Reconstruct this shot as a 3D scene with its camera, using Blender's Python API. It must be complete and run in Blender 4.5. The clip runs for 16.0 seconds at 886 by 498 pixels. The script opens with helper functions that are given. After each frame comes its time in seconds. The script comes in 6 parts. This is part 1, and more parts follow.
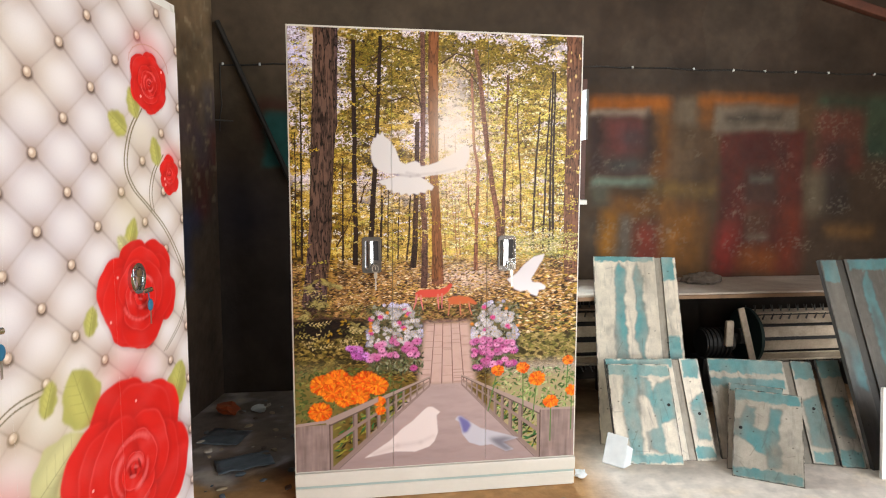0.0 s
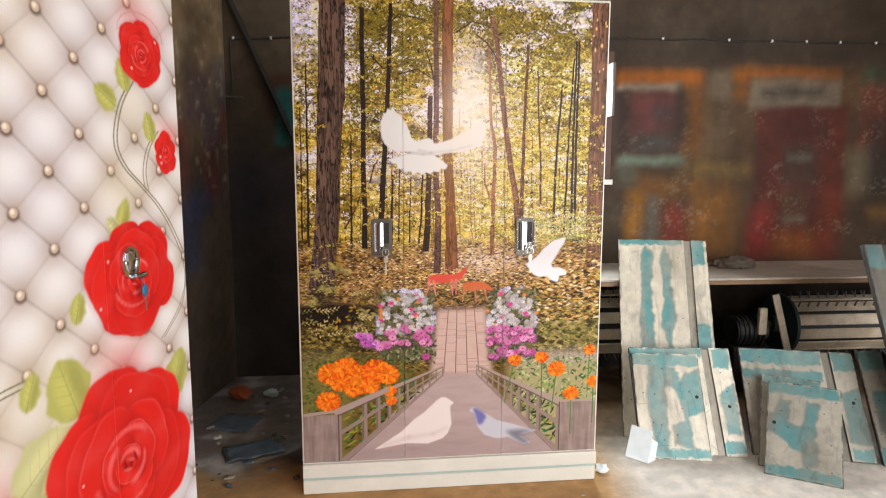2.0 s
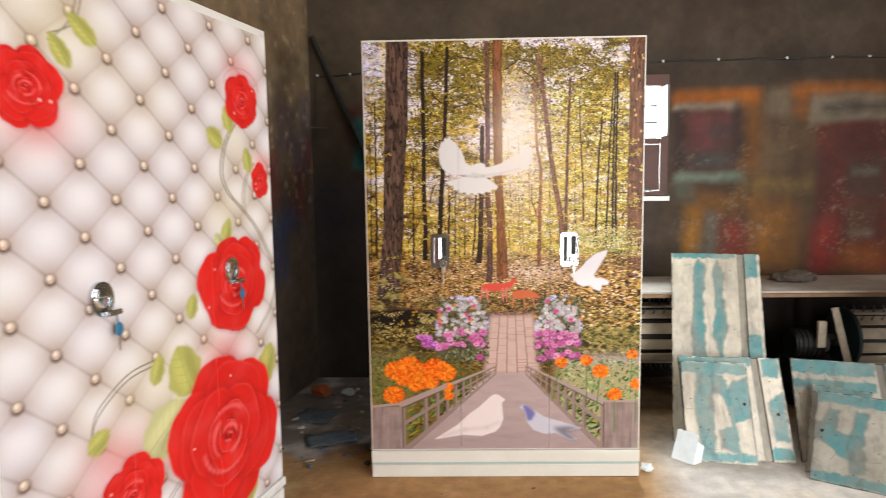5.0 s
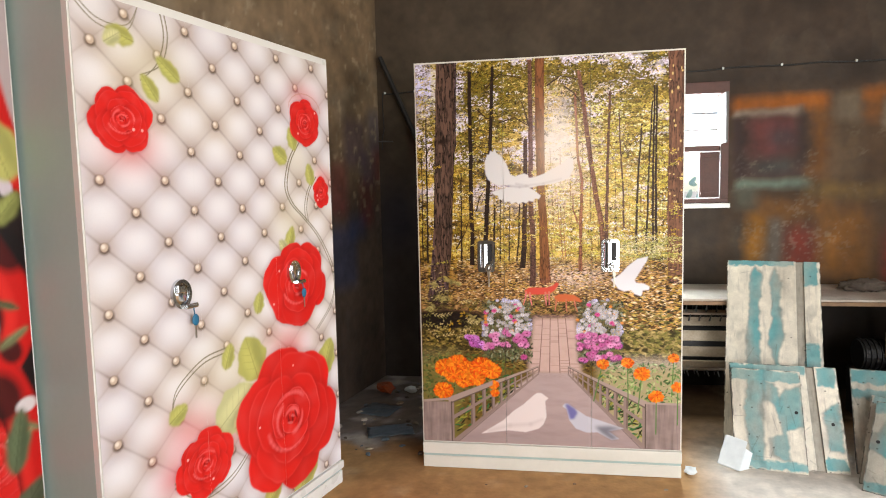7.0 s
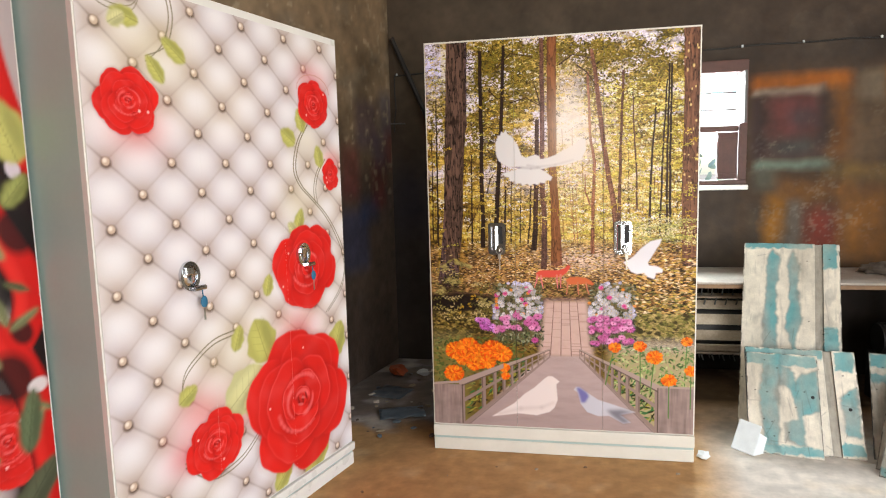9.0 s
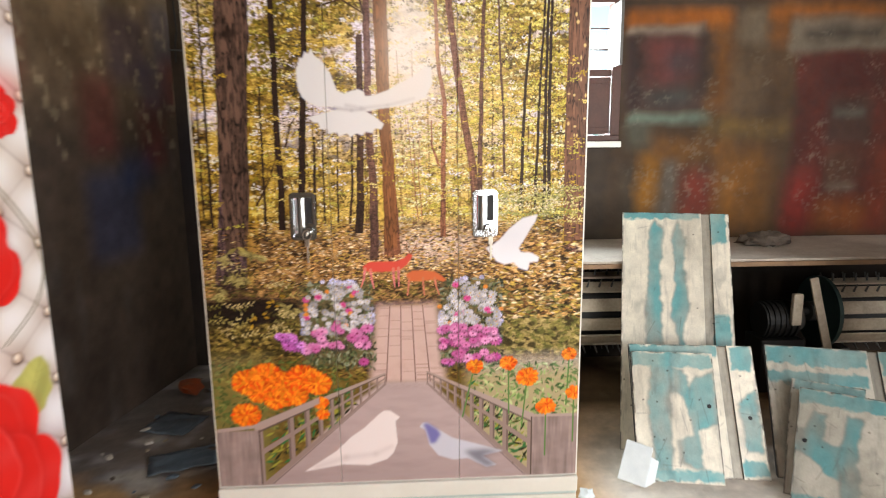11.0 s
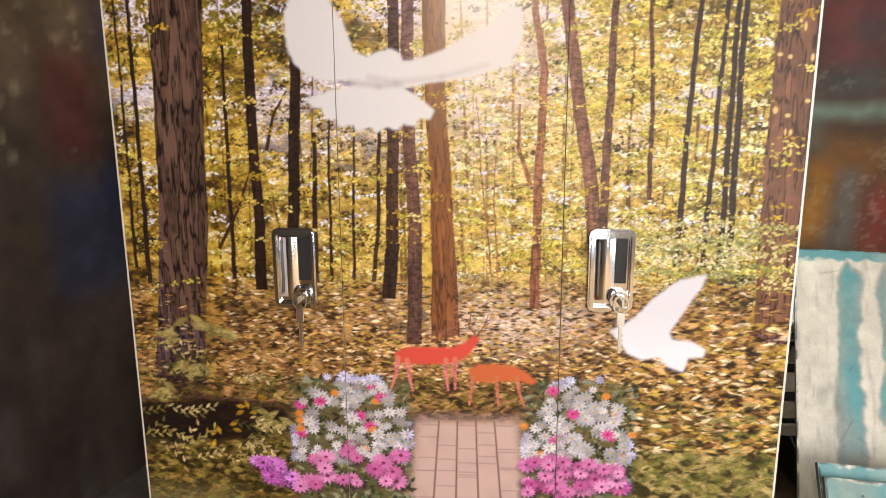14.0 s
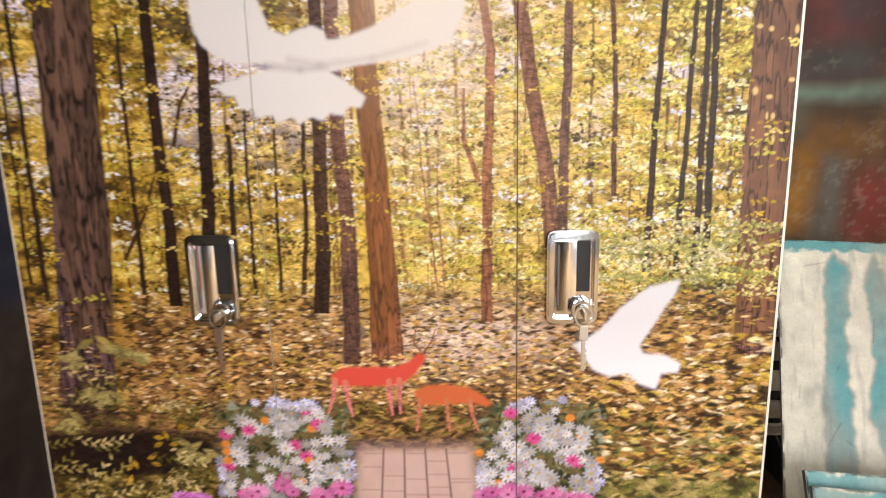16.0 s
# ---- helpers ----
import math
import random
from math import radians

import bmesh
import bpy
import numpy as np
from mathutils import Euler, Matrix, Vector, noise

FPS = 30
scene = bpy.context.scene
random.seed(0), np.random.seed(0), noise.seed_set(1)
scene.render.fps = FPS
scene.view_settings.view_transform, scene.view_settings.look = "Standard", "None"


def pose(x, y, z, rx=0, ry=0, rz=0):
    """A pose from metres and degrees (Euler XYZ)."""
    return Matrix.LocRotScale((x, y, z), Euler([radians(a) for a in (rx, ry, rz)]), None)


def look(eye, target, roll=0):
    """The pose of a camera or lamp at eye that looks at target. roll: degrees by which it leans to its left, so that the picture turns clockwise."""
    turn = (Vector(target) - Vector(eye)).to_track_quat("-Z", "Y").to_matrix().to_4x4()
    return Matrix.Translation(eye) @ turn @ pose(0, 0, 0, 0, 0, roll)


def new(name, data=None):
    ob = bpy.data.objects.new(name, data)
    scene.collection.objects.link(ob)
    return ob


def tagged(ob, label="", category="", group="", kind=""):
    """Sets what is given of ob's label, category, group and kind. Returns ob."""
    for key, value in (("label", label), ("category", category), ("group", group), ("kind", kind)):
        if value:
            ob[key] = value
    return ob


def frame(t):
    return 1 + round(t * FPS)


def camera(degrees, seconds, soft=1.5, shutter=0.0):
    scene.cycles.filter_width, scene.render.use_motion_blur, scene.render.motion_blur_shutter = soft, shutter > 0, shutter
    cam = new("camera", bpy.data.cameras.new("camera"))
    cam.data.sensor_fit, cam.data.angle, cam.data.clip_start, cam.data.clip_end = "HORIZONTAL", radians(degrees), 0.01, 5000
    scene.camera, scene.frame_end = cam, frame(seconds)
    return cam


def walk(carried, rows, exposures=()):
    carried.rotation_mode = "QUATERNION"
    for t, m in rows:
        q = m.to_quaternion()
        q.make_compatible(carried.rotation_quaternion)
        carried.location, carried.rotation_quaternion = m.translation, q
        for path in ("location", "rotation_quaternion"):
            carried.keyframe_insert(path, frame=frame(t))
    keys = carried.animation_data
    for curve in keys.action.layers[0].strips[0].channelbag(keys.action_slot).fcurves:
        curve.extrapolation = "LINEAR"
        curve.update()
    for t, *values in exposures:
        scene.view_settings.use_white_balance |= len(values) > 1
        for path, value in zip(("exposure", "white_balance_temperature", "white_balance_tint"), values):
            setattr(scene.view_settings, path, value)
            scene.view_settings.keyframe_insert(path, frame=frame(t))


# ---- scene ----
cam = camera(71.1, 16.0, soft=1.0, shutter=0.6)
PATH = [
    (0, (-0.01, 0.039, 1.325), (0.252, 2.012, 1.13), 0.1),
    (0.5, (-0.013, 0.052, 1.326), (0.238, 2.025, 1.11), -0.4),
    (1, (-0.015, 0.065, 1.324), (0.231, 2.037, 1.102), -0.2),
    (1.5, (0.007, 0.115, 1.327), (0.238, 2.089, 1.104), -0.5),
    (2, (0.047, 0.181, 1.321), (0.232, 2.156, 1.062), 0.1),
    (2.5, (0.09, 0.239, 1.298), (0.258, 2.209, 0.997), -0.2),
    (3, (0.121, 0.275, 1.291), (0.287, 2.25, 1.023), -1.3),
    (3.5, (0.138, 0.273, 1.324), (0.308, 2.261, 1.195), -1.4),
    (4, (0.136, 0.224, 1.333), (0.297, 2.211, 1.179), -1.7),
    (4.5, (0.123, 0.051, 1.338), (0.255, 2.044, 1.229), -0.7),
    (5, (0.155, -0.136, 1.339), (0.076, 1.852, 1.135), -0.8),
    (5.2, (0.185, -0.172, 1.345), (0.049, 1.818, 1.195), -1.3),
    (7.5, (0.366, -0.331, 1.346), (-0.025, 1.622, 1.165), -1.0),
    (8, (0.373, -0.333, 1.347), (-0.053, 1.612, 1.159), -1.1),
    (8.5, (0.374, -0.32, 1.345), (-0.052, 1.622, 1.131), -1.3),
    (9, (0.376, -0.296, 1.336), (-0.029, 1.65, 1.112), -1.5),
    (9.5, (0.401, -0.232, 1.329), (0.069, 1.72, 1.045), -1.4),
    (10, (0.375, 0.013, 1.324), (0.259, 1.977, 0.965), 0.4),
    (12.3, (0.445, 1.303, 1.28), (0.568, 3.263, 0.904), -1.2),
    (12.5, (0.44, 1.351, 1.282), (0.556, 3.311, 0.901), -1.1),
    (13, (0.43, 1.463, 1.282), (0.337, 3.43, 0.932), -0.7),
    (13.5, (0.409, 1.512, 1.285), (0.253, 3.472, 0.918), -0.2),
    (14, (0.399, 1.511, 1.291), (0.233, 3.471, 0.927), -0.3),
    (14.5, (0.398, 1.512, 1.286), (0.269, 3.478, 0.941), -0.5),
    (15, (0.406, 1.525, 1.291), (0.284, 3.489, 0.935), -0.7),
    (15.5, (0.42, 1.562, 1.296), (0.301, 3.521, 0.912), -1.2),
    (16, (0.465, 1.659, 1.292), (0.34, 3.615, 0.892), -1.2),
]
walk(cam, [(t, look(eye, target, roll)) for t, eye, target, roll in PATH])

# world, sky through the window and the doorway, lamps
world = bpy.data.worlds.new("sky")
scene.world = world
world.use_nodes = True
wn = world.node_tree.nodes
sky = wn.new("ShaderNodeTexSky")
sky.sky_type = "NISHITA"
sky.sun_disc = False
sky.sun_elevation = radians(48)
sky.sun_rotation = radians(155)
world.node_tree.links.new(sky.outputs[0], wn["Background"].inputs[0])
wn["Background"].inputs[1].default_value = 0.30


def area_lamp(name, m, sx, sy, power, colour):
    d = bpy.data.lights.new(name, "AREA")
    d.shape, d.size, d.size_y, d.energy, d.color = "RECTANGLE", sx, sy, power, colour
    o = new(name, d)
    o.matrix_world = m
    return o


sun = new("sun", bpy.data.lights.new("sun", "SUN"))
sun.data.energy, sun.data.angle, sun.data.color = 3.0, radians(0.6), (1.0, 0.95, 0.86)
sun.matrix_world = look((0, 0, 0), (-0.35, -1.0, -1.35))
# the shed's wide gateway is in its right-hand wall, ahead of the bench
GATE_Y0, GATE_Y1, GATE_H, REAR_Y = -1.6, 1.6, 2.85, -2.4
area_lamp("gateway_light", look((4.02, 0.0, 1.5), (0.3, 1.9, 0.6)), 3.1, 2.6, 92, (1.0, 0.975, 0.95))
# a doorway and a narrow opening beside it stand open in the rear wall
DOORS = ((1.27, 1.66), (2.25, 3.6))
for d0, d1 in DOORS:
    area_lamp("doorway_light", look(((d0 + d1) / 2, REAR_Y - 0.12, 1.5), ((d0 + d1) / 2 - 1.2, 3.0, 0.7)), d1 - d0 - 0.04, 2.6, 100 * (d1 - d0), (1.0, 0.98, 0.96))
area_lamp("window_light", look((1.17, 4.29, 1.62), (1.17, 3.0, 1.3)), 0.5, 0.62, 95, (0.85, 0.95, 1.0))


# ---- materials ----
def material(name, colour, rough=0.6, metal=0.0, second=None, scale=6.0, grain=60.0, bump=0.15, spread=0.5, rough_var=0.12):
    m = bpy.data.materials.new(name)
    m.use_nodes = True
    nt = m.node_tree
    b = nt.nodes["Principled BSDF"]
    tc = nt.nodes.new("ShaderNodeTexCoord")
    n1 = nt.nodes.new("ShaderNodeTexNoise")
    n1.inputs["Scale"].default_value, n1.inputs["Detail"].default_value = scale, 5
    n2 = nt.nodes.new("ShaderNodeTexNoise")
    n2.inputs["Scale"].default_value, n2.inputs["Detail"].default_value = grain, 3
    for n in (n1, n2):
        nt.links.new(tc.outputs["Object"], n.inputs["Vector"])
    add = nt.nodes.new("ShaderNodeMath")
    add.operation = "MULTIPLY_ADD"
    add.inputs[1].default_value = 0.3
    nt.links.new(n2.outputs[0], add.inputs[0])
    nt.links.new(n1.outputs[0], add.inputs[2])
    ramp = nt.nodes.new("ShaderNodeValToRGB")
    ramp.color_ramp.elements[0].position = 0.65 - spread / 2
    ramp.color_ramp.elements[1].position = 0.65 + spread / 2
    second = second or tuple(c * 0.8 for c in colour)
    ramp.color_ramp.elements[0].color = (*second, 1)
    ramp.color_ramp.elements[1].color = (*colour, 1)
    nt.links.new(add.outputs[0], ramp.inputs[0])
    nt.links.new(ramp.outputs[0], b.inputs["Base Color"])
    mr = nt.nodes.new("ShaderNodeMapRange")
    mr.inputs["To Min"].default_value, mr.inputs["To Max"].default_value = max(0.02, rough - rough_var), min(1, rough + rough_var)
    nt.links.new(n1.outputs[0], mr.inputs["Value"])
    nt.links.new(mr.outputs[0], b.inputs["Roughness"])
    b.inputs["Metallic"].default_value = metal
    if bump:
        bp = nt.nodes.new("ShaderNodeBump")
        bp.inputs["Strength"].default_value, bp.inputs["Distance"].default_value = bump, 0.004
        nt.links.new(add.outputs[0], bp.inputs["Height"])
        nt.links.new(bp.outputs[0], b.inputs["Normal"])
    return m


def coloured(name, rough=0.35, bump=0.0, grain=180.0, coat=0.0, rough_var=0.08, metal=0.0):
    """A surface whose printed or sprayed colours are stored on its vertices."""
    m = bpy.data.materials.new(name)
    m.use_nodes = True
    nt = m.node_tree
    b = nt.nodes["Principled BSDF"]
    at = nt.nodes.new("ShaderNodeVertexColor")
    at.layer_name = "ink"
    tc = nt.nodes.new("ShaderNodeTexCoord")
    n = nt.nodes.new("ShaderNodeTexNoise")
    n.inputs["Scale"].default_value, n.inputs["Detail"].default_value = grain, 4
    nt.links.new(tc.outputs["Object"], n.inputs["Vector"])
    mix = nt.nodes.new("ShaderNodeMix")
    mix.data_type, mix.blend_type = "RGBA", "MULTIPLY"
    mix.inputs[0].default_value = 0.25 if bump else 0.08
    nt.links.new(at.outputs[0], mix.inputs[6])
    nt.links.new(n.outputs[0], mix.inputs[7])
    nt.links.new(mix.outputs[2], b.inputs["Base Color"])
    mr = nt.nodes.new("ShaderNodeMapRange")
    mr.inputs["To Min"].default_value, mr.inputs["To Max"].default_value = max(0.02, rough - rough_var), rough + rough_var
    nt.links.new(n.outputs[0], mr.inputs["Value"])
    nt.links.new(mr.outputs[0], b.inputs["Roughness"])
    b.inputs["Specular IOR Level"].default_value = 0.22
    b.inputs["Coat Weight"].default_value = coat
    b.inputs["Coat Roughness"].default_value = 0.12
    b.inputs["Metallic"].default_value = metal
    if bump:
        bp = nt.nodes.new("ShaderNodeBump")
        bp.inputs["Strength"].default_value, bp.inputs["Distance"].default_value = bump, 0.006
        nt.links.new(n.outputs[0], bp.inputs["Height"])
        nt.links.new(bp.outputs[0], b.inputs["Normal"])
    return m


def flecked(name):
    """Printed laminate; where the ink's alpha asks for it, the print breaks into small leaf flecks."""
    m = coloured(name, 0.46, grain=240, coat=0.04)
    nt = m.node_tree
    at = next(n for n in nt.nodes if n.type == "VERTEX_COLOR")
    mix = next(n for n in nt.nodes if n.type == "MIX")
    tc = next(n for n in nt.nodes if n.type == "TEX_COORD")
    warp = nt.nodes.new("ShaderNodeTexNoise")
    warp.inputs["Scale"].default_value, warp.inputs["Detail"].default_value = 60.0, 3
    nt.links.new(tc.outputs["Object"], warp.inputs["Vector"])
    bend = nt.nodes.new("ShaderNodeVectorMath")
    bend.operation = "MULTIPLY_ADD"
    bend.inputs[1].default_value = (0.02, 0.0, 0.012)
    nt.links.new(warp.outputs["Color"], bend.inputs[0])
    nt.links.new(tc.outputs["Object"], bend.inputs[2])
    tone = []
    for k, (sx, sz) in enumerate(((95.0, 210.0), (210.0, 420.0))):
        mp = nt.nodes.new("ShaderNodeMapping")
        mp.inputs["Scale"].default_value = (sx, 0.0, sz)
        mp.inputs["Rotation"].default_value = (0.0, 0.12 if k else -0.1, 0.0)
        nt.links.new(bend.outputs[0], mp.inputs["Vector"])
        vo = nt.nodes.new("ShaderNodeTexVoronoi")
        vo.inputs["Scale"].default_value = 1.0
        nt.links.new(mp.outputs[0], vo.inputs["Vector"])
        sep = nt.nodes.new("ShaderNodeSeparateColor")
        nt.links.new(vo.outputs["Color"], sep.inputs[0])
        tone.append(sep.outputs[0])
    av = nt.nodes.new("ShaderNodeMath")
    av.operation = "MULTIPLY_ADD"
    av.inputs[1].default_value = 0.55
    nt.links.new(tone[0], av.inputs[0])
    half = nt.nodes.new("ShaderNodeMath")
    half.operation = "MULTIPLY"
    half.inputs[1].default_value = 0.45
    nt.links.new(tone[1], half.inputs[0])
    nt.links.new(half.outputs[0], av.inputs[2])
    ramp = nt.nodes.new("ShaderNodeValToRGB")
    e = ramp.color_ramp.elements
    e[0].position, e[0].color = 0.12, (0.16, 0.13, 0.09, 1)
    e[1].position, e[1].color = 0.92, (1.0, 1.0, 1.0, 1)
    mid = e.new(0.45)
    mid.color = (0.52, 0.50, 0.42, 1)
    nt.links.new(av.outputs[0], ramp.inputs[0])
    gain = nt.nodes.new("ShaderNodeMix")
    gain.data_type, gain.blend_type, gain.clamp_result = "RGBA", "MULTIPLY", True
    gain.inputs[0].default_value = 1.0
    twice = nt.nodes.new("ShaderNodeVectorMath")
    twice.operation = "SCALE"
    twice.inputs["Scale"].default_value = 1.8
    nt.links.new(ramp.outputs[0], twice.inputs[0])
    nt.links.new(at.outputs["Color"], gain.inputs[6])
    nt.links.new(twice.outputs[0], gain.inputs[7])
    pick = nt.nodes.new("ShaderNodeMix")
    pick.data_type = "RGBA"
    nt.links.new(at.outputs["Alpha"], pick.inputs[0])
    nt.links.new(at.outputs["Color"], pick.inputs[6])
    nt.links.new(gain.outputs[2], pick.inputs[7])
    nt.links.new(pick.outputs[2], mix.inputs[6])
    nt.nodes["Principled BSDF"].inputs["Specular IOR Level"].default_value = 0.14
    return m


M_CREAM = material("cream_enamel", (0.78, 0.76, 0.68), 0.32, second=(0.66, 0.64, 0.56), bump=0.04, spread=0.8)
M_WHITE = material("white_enamel", (0.84, 0.83, 0.79), 0.3, second=(0.72, 0.71, 0.67), bump=0.03, spread=0.8)
M_GREYGREEN = material("grey_green_enamel", (0.44, 0.56, 0.53), 0.42, second=(0.38, 0.49, 0.46), scale=3, bump=0.05, spread=0.8)
M_CHROME = material("chrome", (0.68, 0.71, 0.74), 0.08, 1.0, second=(0.55, 0.57, 0.6), bump=0.02, rough_var=0.04)
M_DARK = material("dark_recess", (0.012, 0.012, 0.013), 0.6)
M_BLUEPL = material("blue_plastic", (0.02, 0.16, 0.30), 0.35)
M_BRASS = material("worn_key_metal", (0.55, 0.52, 0.45), 0.3, 1.0)
M_FLOOR = material("packed_earth_floor", (0.42, 0.33, 0.225), 0.85, second=(0.28, 0.225, 0.155), scale=2.2, grain=38, bump=0.35, spread=0.6)
M_SMOKE = material("smoky_plaster", (0.115, 0.095, 0.075), 0.8, second=(0.055, 0.045, 0.036), scale=2.0, grain=30, bump=0.4)
M_CEIL = material("roof_slab", (0.24, 0.21, 0.18), 0.85, second=(0.15, 0.13, 0.11), scale=1.5, grain=25, bump=0.4)
M_WOOD = material("dark_window_wood", (0.12, 0.052, 0.04), 0.6, second=(0.07, 0.03, 0.022), scale=9, grain=90, bump=0.3)
M_REDOXIDE = material("red_oxide_iron", (0.17, 0.06, 0.035), 0.6, second=(0.09, 0.035, 0.025), scale=9, grain=90, bump=0.3)
M_BOARD = material("dusty_board", (0.62, 0.56, 0.48), 0.75, second=(0.36, 0.30, 0.24), scale=5, grain=70, bump=0.25)
M_PLY = material("plywood_edge", (0.30, 0.185, 0.10), 0.7, second=(0.19, 0.11, 0.06), scale=14, grain=120, bump=0.3)
M_PANEL = coloured("filled_sheet_steel", 0.40, bump=0.04, grain=160, rough_var=0.1, metal=0.15)
M_STEEL = material("bare_sheet_steel", (0.74, 0.71, 0.65), 0.36, 0.35, second=(0.46, 0.45, 0.43), scale=5, grain=60, bump=0.08, spread=0.6)
M_DARKSTEEL = material("dull_dark_steel", (0.14, 0.135, 0.125), 0.5, 0.5, second=(0.07, 0.068, 0.065), scale=8, bump=0.15)
M_TEAL = material("teal_body_filler", (0.17, 0.42, 0.40), 0.62, second=(0.13, 0.31, 0.305), scale=11, grain=90, bump=0.2)
M_SLAT = material("rusty_slat_metal", (0.60, 0.51, 0.39), 0.55, 0.15, second=(0.34, 0.27, 0.19), scale=10, grain=80, bump=0.3)
M_DEEPTEAL = material("dark_green_iron", (0.03, 0.07, 0.065), 0.5, 0.2, second=(0.018, 0.035, 0.033), bump=0.2)
M_RUBBER = material("black_greasy_iron", (0.02, 0.018, 0.016), 0.55, second=(0.01, 0.009, 0.008), bump=0.2)
M_CLOTH = material("grey_rag", (0.17, 0.13, 0.10), 0.95, second=(0.08, 0.06, 0.045), scale=18, grain=200, bump=0.5)
M_FOAM = material("white_foam", (0.74, 0.78, 0.78), 0.7, second=(0.62, 0.66, 0.67), scale=20, grain=250, bump=0.2)
M_PAPER = material("crumpled_blue_plastic", (0.16, 0.19, 0.22), 0.35, second=(0.08, 0.10, 0.12), scale=20, bump=0.5)
M_ORANGE = material("orange_wrapper", (0.45, 0.09, 0.02), 0.5, second=(0.25, 0.05, 0.02), scale=20, bump=0.4)
M_BLUE = material("blue_panel_paint", (0.06, 0.17, 0.42), 0.4, second=(0.05, 0.13, 0.33), bump=0.05)
M_GROUND = material("yard_earth", (0.50, 0.44, 0.35), 0.9, second=(0.40, 0.34, 0.26), scale=0.6, grain=9, bump=0.4)
M_LIMEWASH = material("old_limewash", (0.42, 0.39, 0.34), 0.85, second=(0.28, 0.25, 0.21), scale=2.0, grain=30, bump=0.3)
M_FLOORINK = coloured("dusty_floor", 0.82, bump=0.5, grain=45, rough_var=0.12)
M_WALLINK = coloured("sprayed_plaster", 0.62, bump=0.5, grain=26, rough_var=0.2)
M_PRINT = coloured("printed_laminate", 0.46, grain=240, coat=0.04)
M_FOREST = flecked("printed_forest_laminate")


# ---- mesh helpers ----
def link_mesh(name, bm, mat, parent=None, label="", smooth=False):
    me = bpy.data.meshes.new(name)
    bm.to_mesh(me)
    bm.free()
    if mat:
        me.materials.append(mat)
    if smooth:
        for p in me.polygons:
            p.use_smooth = True
    o = new(name, me)
    if parent:
        o.parent = parent
    if label:
        o["label"] = label
    return o


def part(name, bm, mat, parent, label="", smooth=False):
    return link_mesh(name, bm, mat, parent, label, smooth)


def box(x0, x1, y0, y1, z0, z1, bevel=0.0, bm=None, m=None):
    bm = bm or bmesh.new()
    mat = Matrix.Translation(((x0 + x1) / 2, (y0 + y1) / 2, (z0 + z1) / 2)) @ Matrix.Diagonal((x1 - x0, y1 - y0, z1 - z0, 1))
    if m is not None:
        mat = m @ mat
    vs = bmesh.ops.create_cube(bm, size=1, matrix=mat)["verts"]
    if bevel:
        es = {e for v in vs for e in v.link_edges}
        bmesh.ops.bevel(bm, geom=list(es), offset=bevel, segments=2, affect="EDGES", profile=0.6)
    return bm


def rod(a, b, r, bm=None, n=10, r2=None):
    bm = bm or bmesh.new()
    a, b = Vector(a), Vector(b)
    d = b - a
    m = Matrix.Translation((a + b) / 2) @ d.to_track_quat("Z", "Y").to_matrix().to_4x4()
    bmesh.ops.create_cone(bm, cap_ends=True, segments=n, radius1=r, radius2=r if r2 is None else r2, depth=d.length, matrix=m)
    return bm


def outline_prism(pts, y0, y1, bm=None, hole=None):
    """Extrude an outline of (x, z) points from y0 (front) to y1, with an optional hole of as many points."""
    bm = bm or bmesh.new()
    n = len(pts)
    f = [bm.verts.new((x, y0, z)) for x, z in pts]
    k = [bm.verts.new((x, y1, z)) for x, z in pts]
    for i in range(n):
        j = (i + 1) % n
        bm.faces.new((f[i], k[i], k[j], f[j]))
    if hole is None:
        bm.faces.new(f)
        bm.faces.new(k[::-1])
    else:
        hf = [bm.verts.new((x, y0, z)) for x, z in hole]
        hk = [bm.verts.new((x, y1, z)) for x, z in hole]
        for i in range(n):
            j = (i + 1) % n
            bm.faces.new((f[i], f[j], hf[j], hf[i]))
            bm.faces.new((k[j], k[i], hk[i], hk[j]))
            bm.faces.new((hf[i], hf[j], hk[j], hk[i]))
    bmesh.ops.recalc_face_normals(bm, faces=bm.faces)
    return bm


def round_rect(x0, x1, z0, z1, r, n=5):
    pts = []
    for cx, cz, a0 in ((x1 - r, z1 - r, 0), (x0 + r, z1 - r, 90), (x0 + r, z0 + r, 180), (x1 - r, z0 + r, 270)):
        for i in range(n + 1):
            a = radians(a0 + 90 * i / n)
            pts.append((cx + r * math.cos(a), cz + r * math.sin(a)))
    return pts


def thing(name, label, category, m=None, group="", kind=""):
    o = new(name)
    o.empty_display_size = 0.1
    if m is not None:
        o.matrix_world = m
    return tagged(o, label, category, group, kind)


